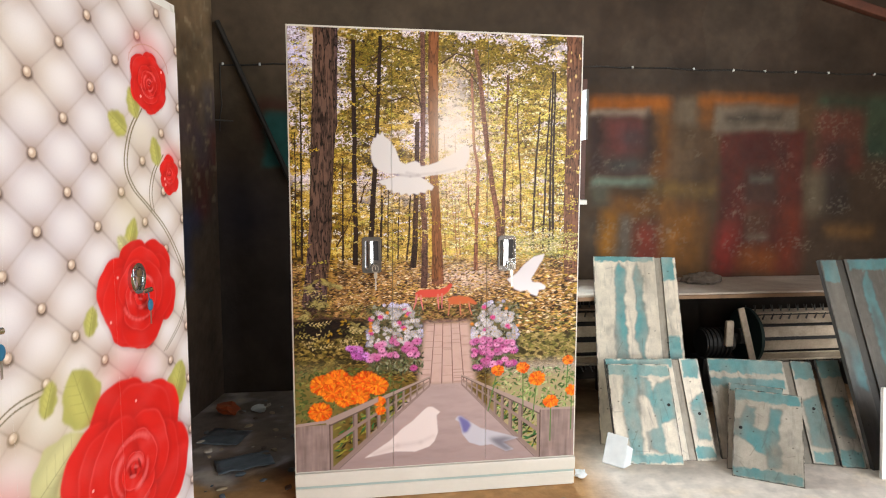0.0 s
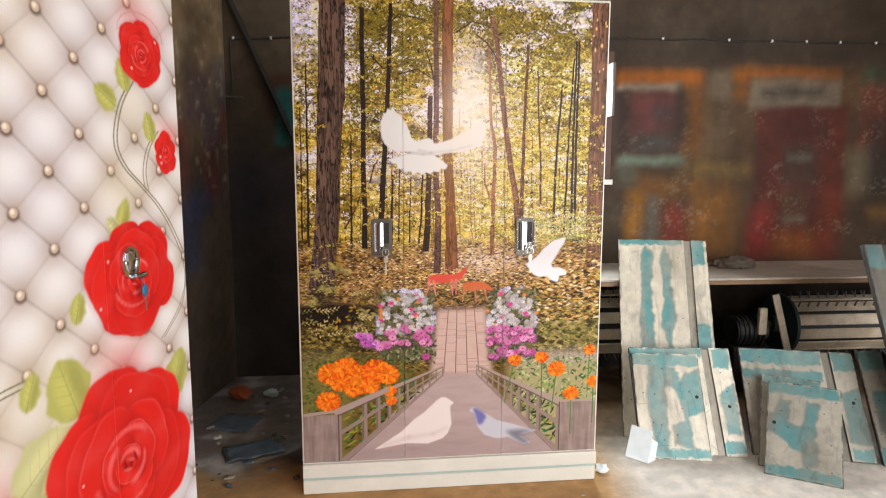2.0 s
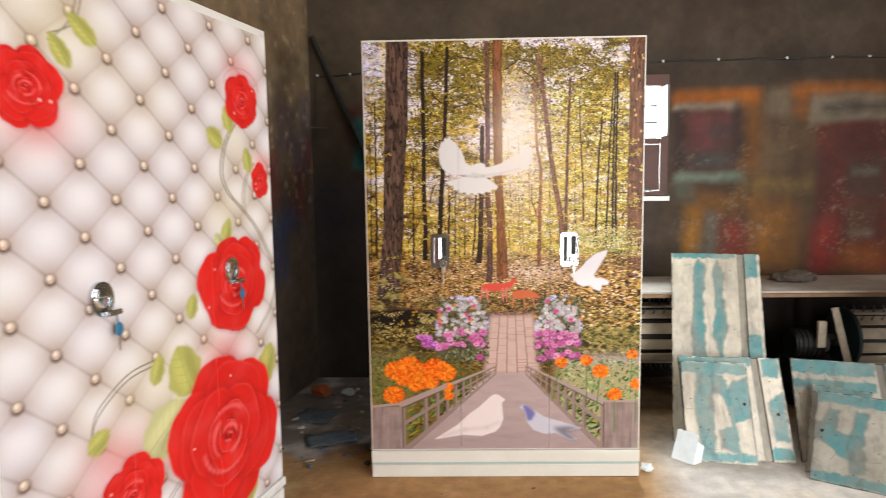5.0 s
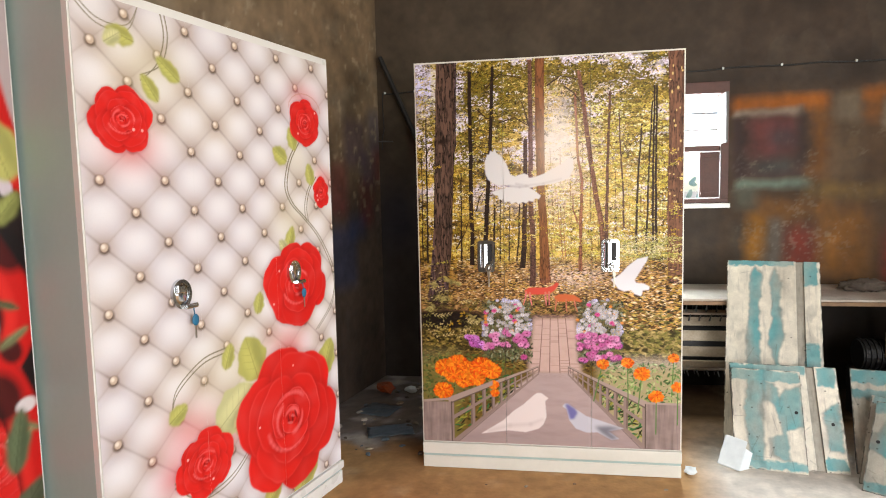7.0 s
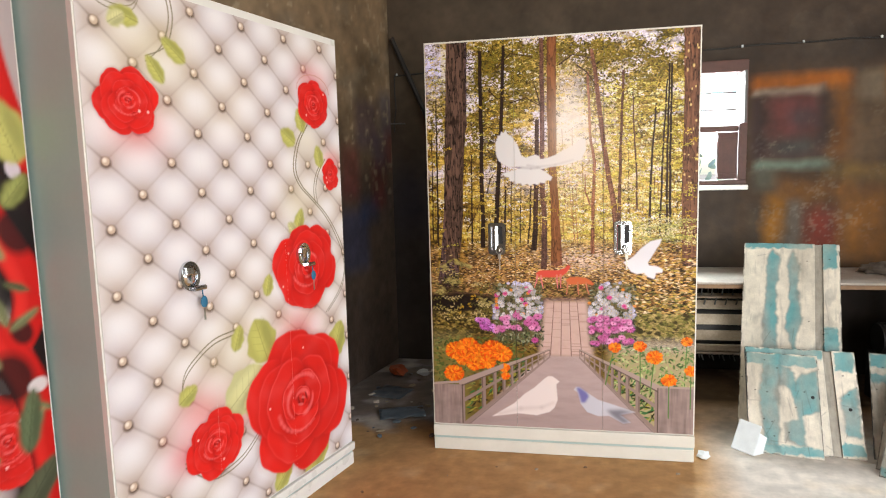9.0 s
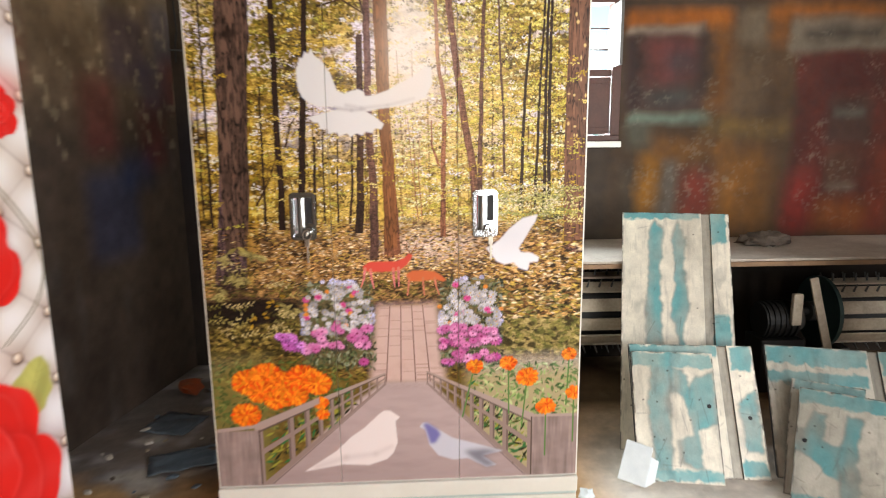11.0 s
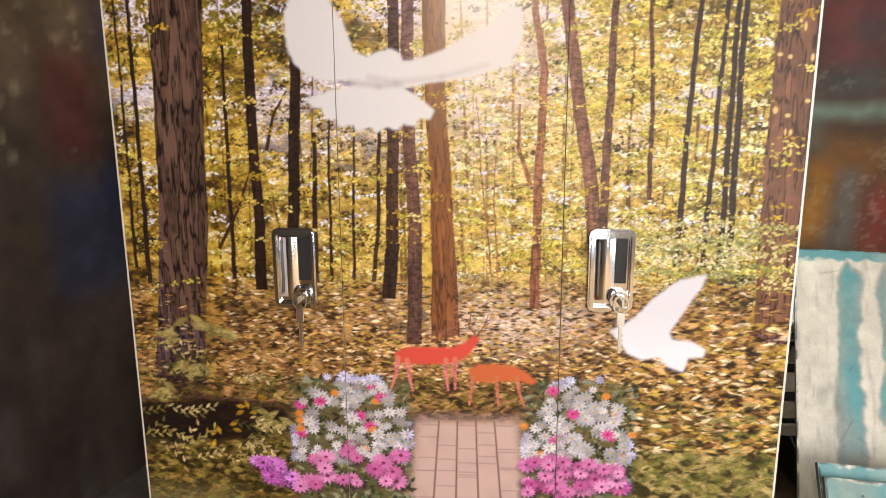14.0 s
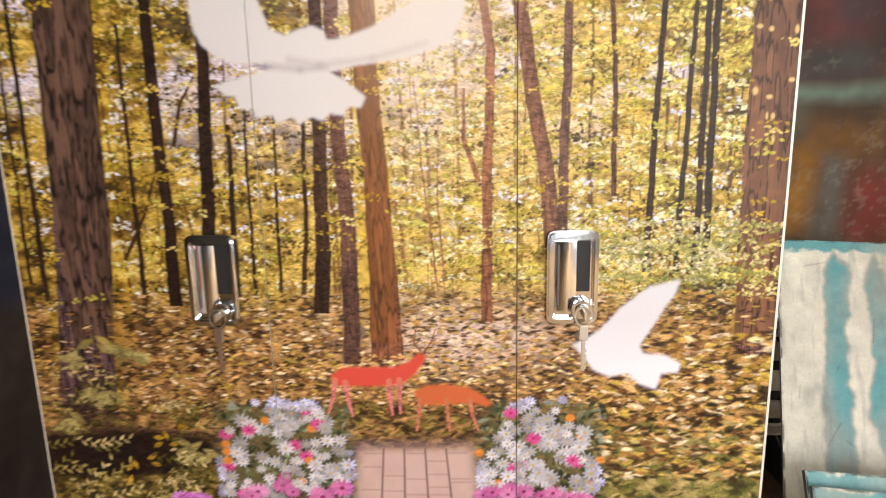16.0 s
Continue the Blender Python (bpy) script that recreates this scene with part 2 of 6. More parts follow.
def colour_sheet(name, canvas, x0, x1, z0, z1, y, mat, parent=None, label=""):
    """A flat sheet facing -y whose vertex grid carries the canvas (rows from the top)."""
    h, w = canvas.shape[:2]
    xs = np.linspace(x0, x1, w)
    zs = np.linspace(z1, z0, h)
    co = np.zeros((h, w, 3), np.float32)
    co[..., 0], co[..., 1], co[..., 2] = xs[None], y, zs[:, None]
    idx = np.arange(h * w).reshape(h, w)
    quads = np.stack([idx[1:, :-1], idx[1:, 1:], idx[:-1, 1:], idx[:-1, :-1]], -1).reshape(-1, 4)
    me = bpy.data.meshes.new(name)
    me.vertices.add(h * w)
    me.vertices.foreach_set("co", co.ravel())
    me.loops.add(quads.size)
    me.loops.foreach_set("vertex_index", quads.ravel().astype(np.int32))
    me.polygons.add(len(quads))
    me.polygons.foreach_set("loop_start", np.arange(0, quads.size, 4, dtype=np.int32))
    me.update(calc_edges=True)
    rgba = np.ones((h * w, 4), np.float32)
    rgba[:, :3] = np.clip(canvas[..., :3].reshape(-1, 3), 0, 1)
    if canvas.shape[2] == 4:
        rgba[:, 3] = np.clip(canvas[..., 3].ravel(), 0, 1)
    at = me.color_attributes.new("ink", "FLOAT_COLOR", "POINT")
    at.data.foreach_set("color", rgba.ravel())
    me.materials.append(mat)
    o = new(name, me)
    if parent:
        o.parent = parent
    if label:
        o["label"] = label
    return o


# ---- painting of prints and sprayed walls ----
def lin(*c):
    """Linear colour from 0-255 screen values."""
    return np.array([(v / 255 / 12.92 if v < 10.3 else ((v / 255 + 0.055) / 1.055) ** 2.4) for v in c])


class Canvas:
    def __init__(self, width, height, res, colour, seed=1):
        self.w, self.h, self.res = int(round(width / res)) + 1, int(round(height / res)) + 1, res
        self.W, self.H = width, height
        self.a = np.ones((self.h, self.w, 3)) * np.asarray(colour)
        self.rng = np.random.default_rng(seed)
        self.X, self.Y = np.meshgrid(np.linspace(0, width, self.w), np.linspace(height, 0, self.h))

    def noise(self, cell, cell_z=None, octaves=3):
        """Smooth noise 0..1 with features of about that size in metres."""
        out, amp, tot = np.zeros((self.h, self.w)), 1.0, 0.0
        cz = cell_z or cell
        for _ in range(octaves):
            gw, gh = max(2, int(self.W / cell) + 2), max(2, int(self.H / cz) + 2)
            g = self.rng.random((gh, gw))
            fx, fy = np.linspace(0, gw - 1.001, self.w), np.linspace(0, gh - 1.001, self.h)
            ix, iy = fx.astype(int), fy.astype(int)
            tx, ty = fx - ix, fy - iy
            tx, ty = tx * tx * (3 - 2 * tx), ty * ty * (3 - 2 * ty)
            r0 = g[iy][:, ix] * (1 - tx) + g[iy][:, ix + 1] * tx
            r1 = g[iy + 1][:, ix] * (1 - tx) + g[iy + 1][:, ix + 1] * tx
            out += amp * (r0 * (1 - ty[:, None]) + r1 * ty[:, None])
            tot, amp, cell, cz = tot + amp, amp * 0.55, cell / 2, cz / 2
        return out / tot

    def put(self, mask, colour):
        m = np.clip(mask, 0, 1)[..., None]
        self.a = self.a * (1 - m) + np.asarray(colour) * m

    def window(self, x0, x1, y0, y1):
        c0, c1 = max(0, int(x0 / self.res) - 1), min(self.w, int(x1 / self.res) + 2)
        r0, r1 = max(0, int((self.H - y1) / self.res) - 1), min(self.h, int((self.H - y0) / self.res) + 2)
        return (slice(r0, r1), slice(c0, c1)) if c1 > c0 and r1 > r0 else None

    def local(self, s, mask, colour):
        m = np.clip(mask, 0, 1)[..., None]
        self.a[s] = self.a[s] * (1 - m) + np.asarray(colour) * m

    def blob(self, x, y, rx, ry, colour, turn=0.0, soft=0.35, power=2.0, opacity=1.0):
        R = max(rx, ry) * (1 + soft)
        s = self.window(x - R, x + R, y - R, y + R)
        if s is None:
            return
        dx, dy = self.X[s] - x, self.Y[s] - y
        c, n = math.cos(turn), math.sin(turn)
        u, v = (dx * c + dy * n) / rx, (-dx * n + dy * c) / ry
        d = (np.abs(u) ** power + np.abs(v) ** power) ** (1 / power)
        self.local(s, np.clip((1 + soft / 2 - d) / soft, 0, 1) * opacity, colour)

    def leaf(self, x, y, length, width, colour, turn):
        self.blob(x, y, length / 2, width / 2, colour, turn, 0.5, 1.4)

    def line(self, pts, width, colour, width_end=None, soft=None, opacity=1.0):
        """A stroke through points, tapering from width to width_end."""
        we = width if width_end is None else width_end
        n = len(pts) - 1
        for i in range(n):
            (xa, ya), (xb, yb) = pts[i], pts[i + 1]
            w0, w1 = width + (we - width) * i / n, width + (we - width) * (i + 1) / n
            e = soft or self.res
            p = max(w0, w1) + 2 * e
            s = self.window(min(xa, xb) - p, max(xa, xb) + p, min(ya, yb) - p, max(ya, yb) + p)
            if s is None:
                continue
            dx, dy = xb - xa, yb - ya
            L2 = dx * dx + dy * dy + 1e-12
            t = np.clip(((self.X[s] - xa) * dx + (self.Y[s] - ya) * dy) / L2, 0, 1)
            d = np.hypot(self.X[s] - xa - t * dx, self.Y[s] - ya - t * dy)
            self.local(s, np.clip(((w0 + (w1 - w0) * t) / 2 - d) / e + 0.5, 0, 1) * opacity, colour)

    def poly_mask(self, pts, soft=0.004, s=None):
        """Soft mask of a simple polygon (even-odd, then blurred), over the window s."""
        s = s or (slice(0, self.h), slice(0, self.w))
        X, Y = self.X[s], self.Y[s]
        inside = np.zeros(X.shape, bool)
        n = len(pts)
        for i in range(n):
            (xa, ya), (xb, yb) = pts[i], pts[(i + 1) % n]
            if ya == yb:
                continue
            inside ^= ((ya > Y) != (yb > Y)) & (X < (xb - xa) * (Y - ya) / (yb - ya) + xa)
        return blur(inside.astype(float), max(1, int(soft / self.res)))

    def poly(self, pts, colour, soft=0.004, opacity=1.0):
        p = 0.03 + 4 * soft
        xs, ys = [q[0] for q in pts], [q[1] for q in pts]
        s = self.window(min(xs) - p, max(xs) + p, min(ys) - p, max(ys) + p)
        if s is not None:
            self.local(s, self.poly_mask(pts, soft, s) * opacity, colour)

    def rect(self, x0, x1, y0, y1, colour, soft=0.02, opacity=1.0):
        m = np.clip((self.X - x0) / soft + 0.5, 0, 1) * np.clip((x1 - self.X) / soft + 0.5, 0, 1)
        m *= np.clip((self.Y - y0) / soft + 0.5, 0, 1) * np.clip((y1 - self.Y) / soft + 0.5, 0, 1)
        self.put(m * opacity, colour)


def blur(a, r):
    for axis in (0, 1):
        for _ in range(2):
            pad = [(0, 0)] * a.ndim
            pad[axis] = (r + 1, r)
            c = np.cumsum(np.pad(a, pad, mode="edge"), axis=axis)
            n = a.shape[axis]
            hi = np.take(c, np.arange(2 * r + 1, 2 * r + 1 + n), axis=axis)
            lo = np.take(c, np.arange(0, n), axis=axis)
            a = (hi - lo) / (2 * r + 1)
    return a


# ---- the shed ----
BACK_Y, RIGHT_X, ROOM_H = 4.1, 3.9, 3.05
LEFT_TURN = 11.0                       # the left wall stands a little askew
ROW_TURN = 14.0                        # and the wardrobes along it a little more
ROW = Vector((math.sin(radians(ROW_TURN)), math.cos(radians(ROW_TURN)), 0))
OUT = Vector((ROW.y, -ROW.x, 0))
CORNER = Vector((-0.90, BACK_Y, 0))


def paint_back_wall():
    """Smoky plaster with the overspray of years of spray-painting panels against it. x from the corner, up from the floor."""
    W = RIGHT_X + 1.2
    c = Canvas(W, ROOM_H, 0.010, lin(82, 69, 57), 11)
    X0 = -1.2

    def r(x0, x1, z0, z1, col, soft=0.05, op=0.6):
        c.rect(x0 - X0, x1 - X0, z0, z1, col, soft * 1.7, op * 0.86)
    big, mid, fine = c.noise(0.9), c.noise(0.25), c.noise(0.05)
    c.X, c.Y = c.X + 0.05 * (mid - 0.5) + 0.03 * (fine - 0.5), c.Y + 0.05 * (c.noise(0.2) - 0.5)
    c.a *= (0.55 + 0.6 * big + 0.35 * (mid - 0.5))[..., None]
    c.put((c.noise(0.5, 1.2) > 0.62) * 0.25, lin(96, 88, 76))
    # paler upper and darker lower zone behind the wardrobe
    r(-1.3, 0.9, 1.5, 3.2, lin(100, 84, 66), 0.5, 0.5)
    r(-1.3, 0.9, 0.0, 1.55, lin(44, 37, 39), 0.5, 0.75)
    # shade below the bench top, painted into the wall colour
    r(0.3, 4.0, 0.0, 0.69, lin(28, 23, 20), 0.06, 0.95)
    r(-0.612, -0.44, 1.46, 1.80, lin(24, 104, 104), 0.02, 0.85)
    r(-0.66, -0.40, 1.80, 1.87, lin(96, 34, 28), 0.05, 0.6)
    r(-0.66, -0.61, 1.60, 1.82, lin(80, 32, 30), 0.04, 0.5)
    r(-0.9, -0.6, 1.0, 1.4, lin(22, 34, 60), 0.15, 0.4)
    # sooty band under the cable
    r(1.4, 4.0, 1.96, 2.13, lin(56, 45, 36), 0.12, 0.7)
    # brown ground of the sprayed bays
    r(1.50, 3.9, 0.72, 1.97, lin(100, 72, 40), 0.10, 0.75)
    # first bay: a window-sized panel in an orange surround
    r(1.51, 2.10, 1.845, 1.945, lin(206, 116, 22), 0.04, 0.9)
    r(1.98, 2.10, 1.40, 1.90, lin(150, 92, 24), 0.07, 0.75)
    r(1.52, 1.95, 1.810, 1.862, lin(176, 166, 150), 0.022, 0.8)
    r(1.52, 1.96, 1.40, 1.812, lin(78, 56, 56), 0.03, 0.9)
    r(1.53, 1.60, 1.42, 1.80, lin(50, 36, 38), 0.03, 0.7)
    r(1.62, 1.90, 1.56, 1.80, lin(140, 66, 64), 0.06, 0.8)
    r(1.74, 1.90, 1.60, 1.74, lin(58, 66, 74), 0.06, 0.75)
    r(1.66, 1.90, 1.44, 1.54, lin(70, 86, 84), 0.05, 0.6)
    r(1.91, 1.97, 1.50, 1.86, lin(54, 42, 38), 0.03, 0.7)
    r(1.54, 2.00, 1.335, 1.395, lin(136, 164, 148), 0.03, 0.8)
    r(1.54, 1.68, 1.20, 1.35, lin(98, 116, 106), 0.05, 0.6)
    r(1.68, 1.92, 1.24, 1.32, lin(70, 54, 38), 0.03, 0.6)
    r(1.96, 2.46, 1.27, 1.36, lin(160, 128, 62), 0.05, 0.6)
    r(1.66, 2.12, 1.13, 1.26, lin(150, 96, 26), 0.06, 0.65)
    r(1.52, 1.60, 0.78, 1.12, lin(78, 78, 72), 0.05, 0.6)
    r(1.61, 1.72, 0.86, 1.16, lin(206, 138, 24), 0.05, 0.8)
    r(1.74, 1.83, 0.82, 1.14, lin(132, 126, 116), 0.04, 0.7)
    r(1.86, 2.05, 0.80, 1.08, lin(160, 50, 40), 0.07, 0.75)
    r(2.08, 2.36, 0.74, 1.20, lin(176, 112, 22), 0.09, 0.7)
    # pale column between the bays
    r(2.10, 2.30, 1.40, 1.95, lin(120, 98, 72), 0.05, 0.7)
    r(2.12, 2.28, 1.76, 1.94, lin(150, 140, 120), 0.04, 0.5)
    # second bay: a door-sized panel in deep red
    r(2.30, 3.02, 1.885, 1.965, lin(190, 110, 28), 0.04, 0.75)
    r(2.30, 2.42, 1.76, 1.95, lin(160, 96, 30), 0.05, 0.6)
    r(2.42, 3.04, 1.715, 1.905, lin(140, 132, 116), 0.03, 0.8)
    r(2.50, 2.92, 1.785, 1.845, lin(66, 58, 52), 0.03, 0.8)
    r(2.47, 3.12, 0.72, 1.725, lin(96, 26, 26), 0.03, 0.93)
    r(2.60, 3.00, 1.50, 1.70, lin(64, 22, 24), 0.06, 0.7)
    r(2.66, 2.92, 1.22, 1.48, lin(70, 56, 50), 0.04, 0.8)
    r(2.70, 2.88, 1.37, 1.42, lin(112, 116, 106), 0.025, 0.7)
    r(2.68, 2.86, 0.95, 1.18, lin(104, 72, 52), 0.05, 0.7)
    r(2.70, 2.86, 0.96, 1.00, lin(150, 146, 130), 0.03, 0.5)
    r(2.46, 2.62, 0.72, 1.05, lin(176, 46, 40), 0.07, 0.75)
    r(2.64, 2.94, 0.72, 0.90, lin(176, 100, 30), 0.07, 0.6)
    r(2.96, 3.14, 0.72, 1.2, lin(140, 54, 24), 0.07, 0.7)
    # third bay and the green corner
    r(3.12, 3.9, 0.7, 1.7, lin(62, 52, 44), 0.08, 0.75)
    r(3.20, 3.9, 1.55, 1.99, lin(34, 84, 66), 0.06, 0.75)
    r(3.20, 3.56, 1.45, 1.88, lin(140, 44, 38), 0.06, 0.65)
    r(3.26, 3.46, 1.15, 1.66, lin(52, 46, 46), 0.05, 0.85)
    r(3.14, 3.28, 1.15, 1.45, lin(140, 130, 106), 0.07, 0.6)
    r(3.30, 3.7, 0.98, 1.06, lin(150, 108, 50), 0.05, 0.5)
    # chalky speckle over the sprayed bays
    sp = np.clip((c.noise(0.018, 0.014, 2) - 0.56) * 7, 0, 1) * np.clip((c.noise(0.16) - 0.50) * 6, 0, 1) * 0.22
    sp *= np.clip((c.X + X0 - 1.5) * 8, 0, 1) * np.clip((c.Y - 0.7) * 6, 0, 1) * np.clip((1.95 - c.Y) * 6, 0, 1)
    c.put(sp, lin(186, 178, 158))
    # years of soot over the colours
    old = np.clip((c.X + X0 - 1.40) * 6, 0, 1)
    c.put(old * (0.20 + 0.28 * np.clip((c.noise(0.12, 0.3) - 0.4) * 3, 0, 1)), lin(62, 48, 36))
    c.a *= (0.8 + 0.4 * fine)[..., None] * (0.66 + 0.56 * mid)[..., None] * (1 - 0.06 * old)[..., None]
    return c


def paint_left_wall(width):
    c = Canvas(width, ROOM_H, 0.016, lin(134, 112, 86), 21)
    big, mid = c.noise(0.8), c.noise(0.2)
    c.a *= (0.6 + 0.7 * big)[..., None]
    c.put(np.clip((c.noise(0.22) - 0.56) * 6, 0, 1) * 0.45 * (c.Y > 1.5), lin(132, 120, 102))
    # colour darkens downwards from 1.75 m
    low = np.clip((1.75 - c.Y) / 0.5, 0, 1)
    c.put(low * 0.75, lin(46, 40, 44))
    for _ in range(16):
        x, z = c.rng.uniform(width - 2.4, width - 0.05), c.rng.uniform(0.6, 1.7)
        col = [lin(24, 56, 100), lin(20, 84, 90), lin(120, 34, 44), lin(54, 44, 84), lin(104, 80, 44)][c.rng.integers(5)]
        c.rect(x, x + c.rng.uniform(0.1, 0.35), z, z + c.rng.uniform(0.15, 0.4), col, 0.1, 0.42)
    c.put(np.clip((c.noise(0.12, 0.3) - 0.62) * 5, 0, 1) * 0.3 * (c.Y < 1.3), lin(96, 92, 90))
    chips = np.clip((c.noise(0.05, 0.05, 2) - 0.66) * 8, 0, 1)
    c.put(chips * 0.5 * (c.Y > 1.2), lin(176, 158, 130))
    c.a *= (0.5 + 1.0 * mid)[..., None] * (0.7 + 0.6 * c.noise(0.05))[..., None]
    return c


def tag_structure(o, label, category):
    return tagged(o, label, category, kind="structure")


# floor: one uneven sheet, tan earth with bright and shaded areas painted in
def build_floor():
    x0, x1, y0, y1 = -2.7, RIGHT_X + 0.3, REAR_Y - 0.3, BACK_Y + 0.3
    c = Canvas(x1 - x0, y1 - y0, 0.02, lin(200, 157, 106), 31)
    X, Y = c.X + x0, c.Y + y0
    n1, n2, n3 = c.noise(0.6), c.noise(0.15), c.noise(0.04)
    # stronger light on the right-hand floor, painted as a paler tone
    pale = np.clip((X - 0.92 + 0.25 * (n1 - 0.5)) / 0.25, 0, 1) * np.clip((3.5 - Y) / 0.4, 0, 1) * np.clip((Y - 1.2) / 0.8, 0, 1)
    c.put(pale * 0.85, lin(234, 228, 218))
    # bluish shade left of and behind the wardrobe, painted into the colour
    rear_shade = np.clip((Y - 2.75 + 0.25 * (n2 - 0.5)) / 0.2, 0, 1) * np.clip((0.9 - X) / 0.2, 0, 1)
    c.put(rear_shade * 0.85, lin(108, 108, 112))
    # shade under the bench, painted as a dark strip
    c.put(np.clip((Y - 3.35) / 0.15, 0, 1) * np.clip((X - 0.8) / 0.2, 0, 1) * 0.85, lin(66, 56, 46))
    c.put(rear_shade * np.clip((n2 - 0.52) * 5, 0, 1) * 0.6, lin(160, 164, 172))
    c.put(np.clip((n1 - 0.5) * 3, 0, 1) * 0.25 * (1 - pale), lin(158, 120, 80))
    c.put(np.clip((n2 - 0.6) * 5, 0, 1) * 0.3, lin(222, 200, 166))
    c.a *= (0.72 + 0.56 * n3)[..., None] * (0.85 + 0.3 * n2)[..., None]
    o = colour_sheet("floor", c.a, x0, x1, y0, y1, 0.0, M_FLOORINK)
    me = o.data
    co = np.zeros(len(me.vertices) * 3, np.float32)
    me.vertices.foreach_get("co", co)
    co = co.reshape(-1, 3)
    flat = np.stack([co[:, 0], co[:, 2], -0.007 * (1 - n1.ravel()) * n2.ravel() - 0.0015 * n3.ravel()], 1).astype(np.float32)
    me.vertices.foreach_set("co", flat.ravel())
    for p in me.polygons:
        p.use_smooth = True
    me.update()
    return tag_structure(o, "dusty tan packed floor with painted bright and shaded areas and scraps", "floor")


build_floor()
g = bmesh.new()
bmesh.ops.create_grid(g, x_segments=8, y_segments=8, size=400, matrix=Matrix.Translation((0, 0, -0.03)))
tag_structure(link_mesh("ground", g, M_GROUND), "sunlit bare earth yard outside the shed", "ground")

# back wall, with the window opening through it
WX0, WX1, WZ0, WZ1 = 0.84, 1.49, 1.252, 2.045
cv = paint_back_wall()
wall = bmesh.new()
for x0, x1, z0, z1 in ((-1.2, WX0, 0, ROOM_H), (WX1, RIGHT_X, 0, ROOM_H), (WX0, WX1, 0, WZ0), (WX0, WX1, WZ1, ROOM_H)):
    box(x0, x1, BACK_Y + 0.004, BACK_Y + 0.23, z0, z1, bm=wall)
wall_n = tag_structure(link_mesh("wall_north", wall, M_SMOKE), "smoke-darkened plaster wall with blurred bays of sprayed colour", "wall")
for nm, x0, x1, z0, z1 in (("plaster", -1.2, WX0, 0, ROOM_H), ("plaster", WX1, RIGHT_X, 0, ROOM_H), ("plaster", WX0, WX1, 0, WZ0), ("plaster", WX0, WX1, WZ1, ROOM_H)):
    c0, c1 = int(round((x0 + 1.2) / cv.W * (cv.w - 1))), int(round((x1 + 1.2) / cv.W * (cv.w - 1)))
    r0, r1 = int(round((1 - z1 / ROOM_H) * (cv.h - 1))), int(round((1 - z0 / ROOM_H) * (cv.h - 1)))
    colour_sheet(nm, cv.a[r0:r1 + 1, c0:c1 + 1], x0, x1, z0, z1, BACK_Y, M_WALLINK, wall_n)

# left wall, askew
LW = 7.2
lm = Matrix.Translation(CORNER) @ Matrix.Rotation(radians(90 - LEFT_TURN), 4, "Z")
wl = box(-LW, 0.12, 0.004, 0.2, 0, ROOM_H)
wall_w = tag_structure(link_mesh("wall_west", wl, M_SMOKE), "sooty plaster wall stained with dark sprayed paint", "wall")
wall_w.matrix_world = lm
cl = paint_left_wall(LW)
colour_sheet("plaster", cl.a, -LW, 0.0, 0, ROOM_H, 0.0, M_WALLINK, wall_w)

east = bmesh.new()
for y0, y1, z0, z1 in ((REAR_Y, GATE_Y0, 0, ROOM_H), (GATE_Y1, BACK_Y, 0, ROOM_H), (GATE_Y0, GATE_Y1, GATE_H, ROOM_H)):
    box(RIGHT_X, RIGHT_X + 0.2, y0, y1, z0, z1, bm=east)
tag_structure(link_mesh("wall_east", east, M_LIMEWASH), "dark plain plaster wall with a wide open gateway", "wall")
south = bmesh.new()
for x0, x1, z0, z1 in ((-2.7, 1.27, 0, ROOM_H), (1.66, 2.25, 0, ROOM_H), (3.6, RIGHT_X + 0.2, 0, ROOM_H), (1.27, 1.66, GATE_H, ROOM_H), (2.25, 3.6, GATE_H, ROOM_H)):
    box(x0, x1, REAR_Y - 0.2, REAR_Y, z0, z1, bm=south)
tag_structure(link_mesh("wall_south", south, M_LIMEWASH), "old limewashed wall with two open doorways", "wall")
tag_structure(link_mesh("ceiling", box(-2.7, RIGHT_X + 0.2, REAR_Y - 0.2, BACK_Y + 0.23, ROOM_H, ROOM_H + 0.15), M_CEIL), "dark grey concrete roof slab", "ceiling")

beam = box(0, 1.0, -0.03, 0.03, -0.03, 0.03, 0.008)
bo = tagged(link_mesh("roof_beam", beam, M_REDOXIDE), "rust-red iron angle slanting along the wall under the roof", "beam", kind="structure")
bo.matrix_world = pose(2.92, BACK_Y - 0.034, 2.715, 0, 14, 0)


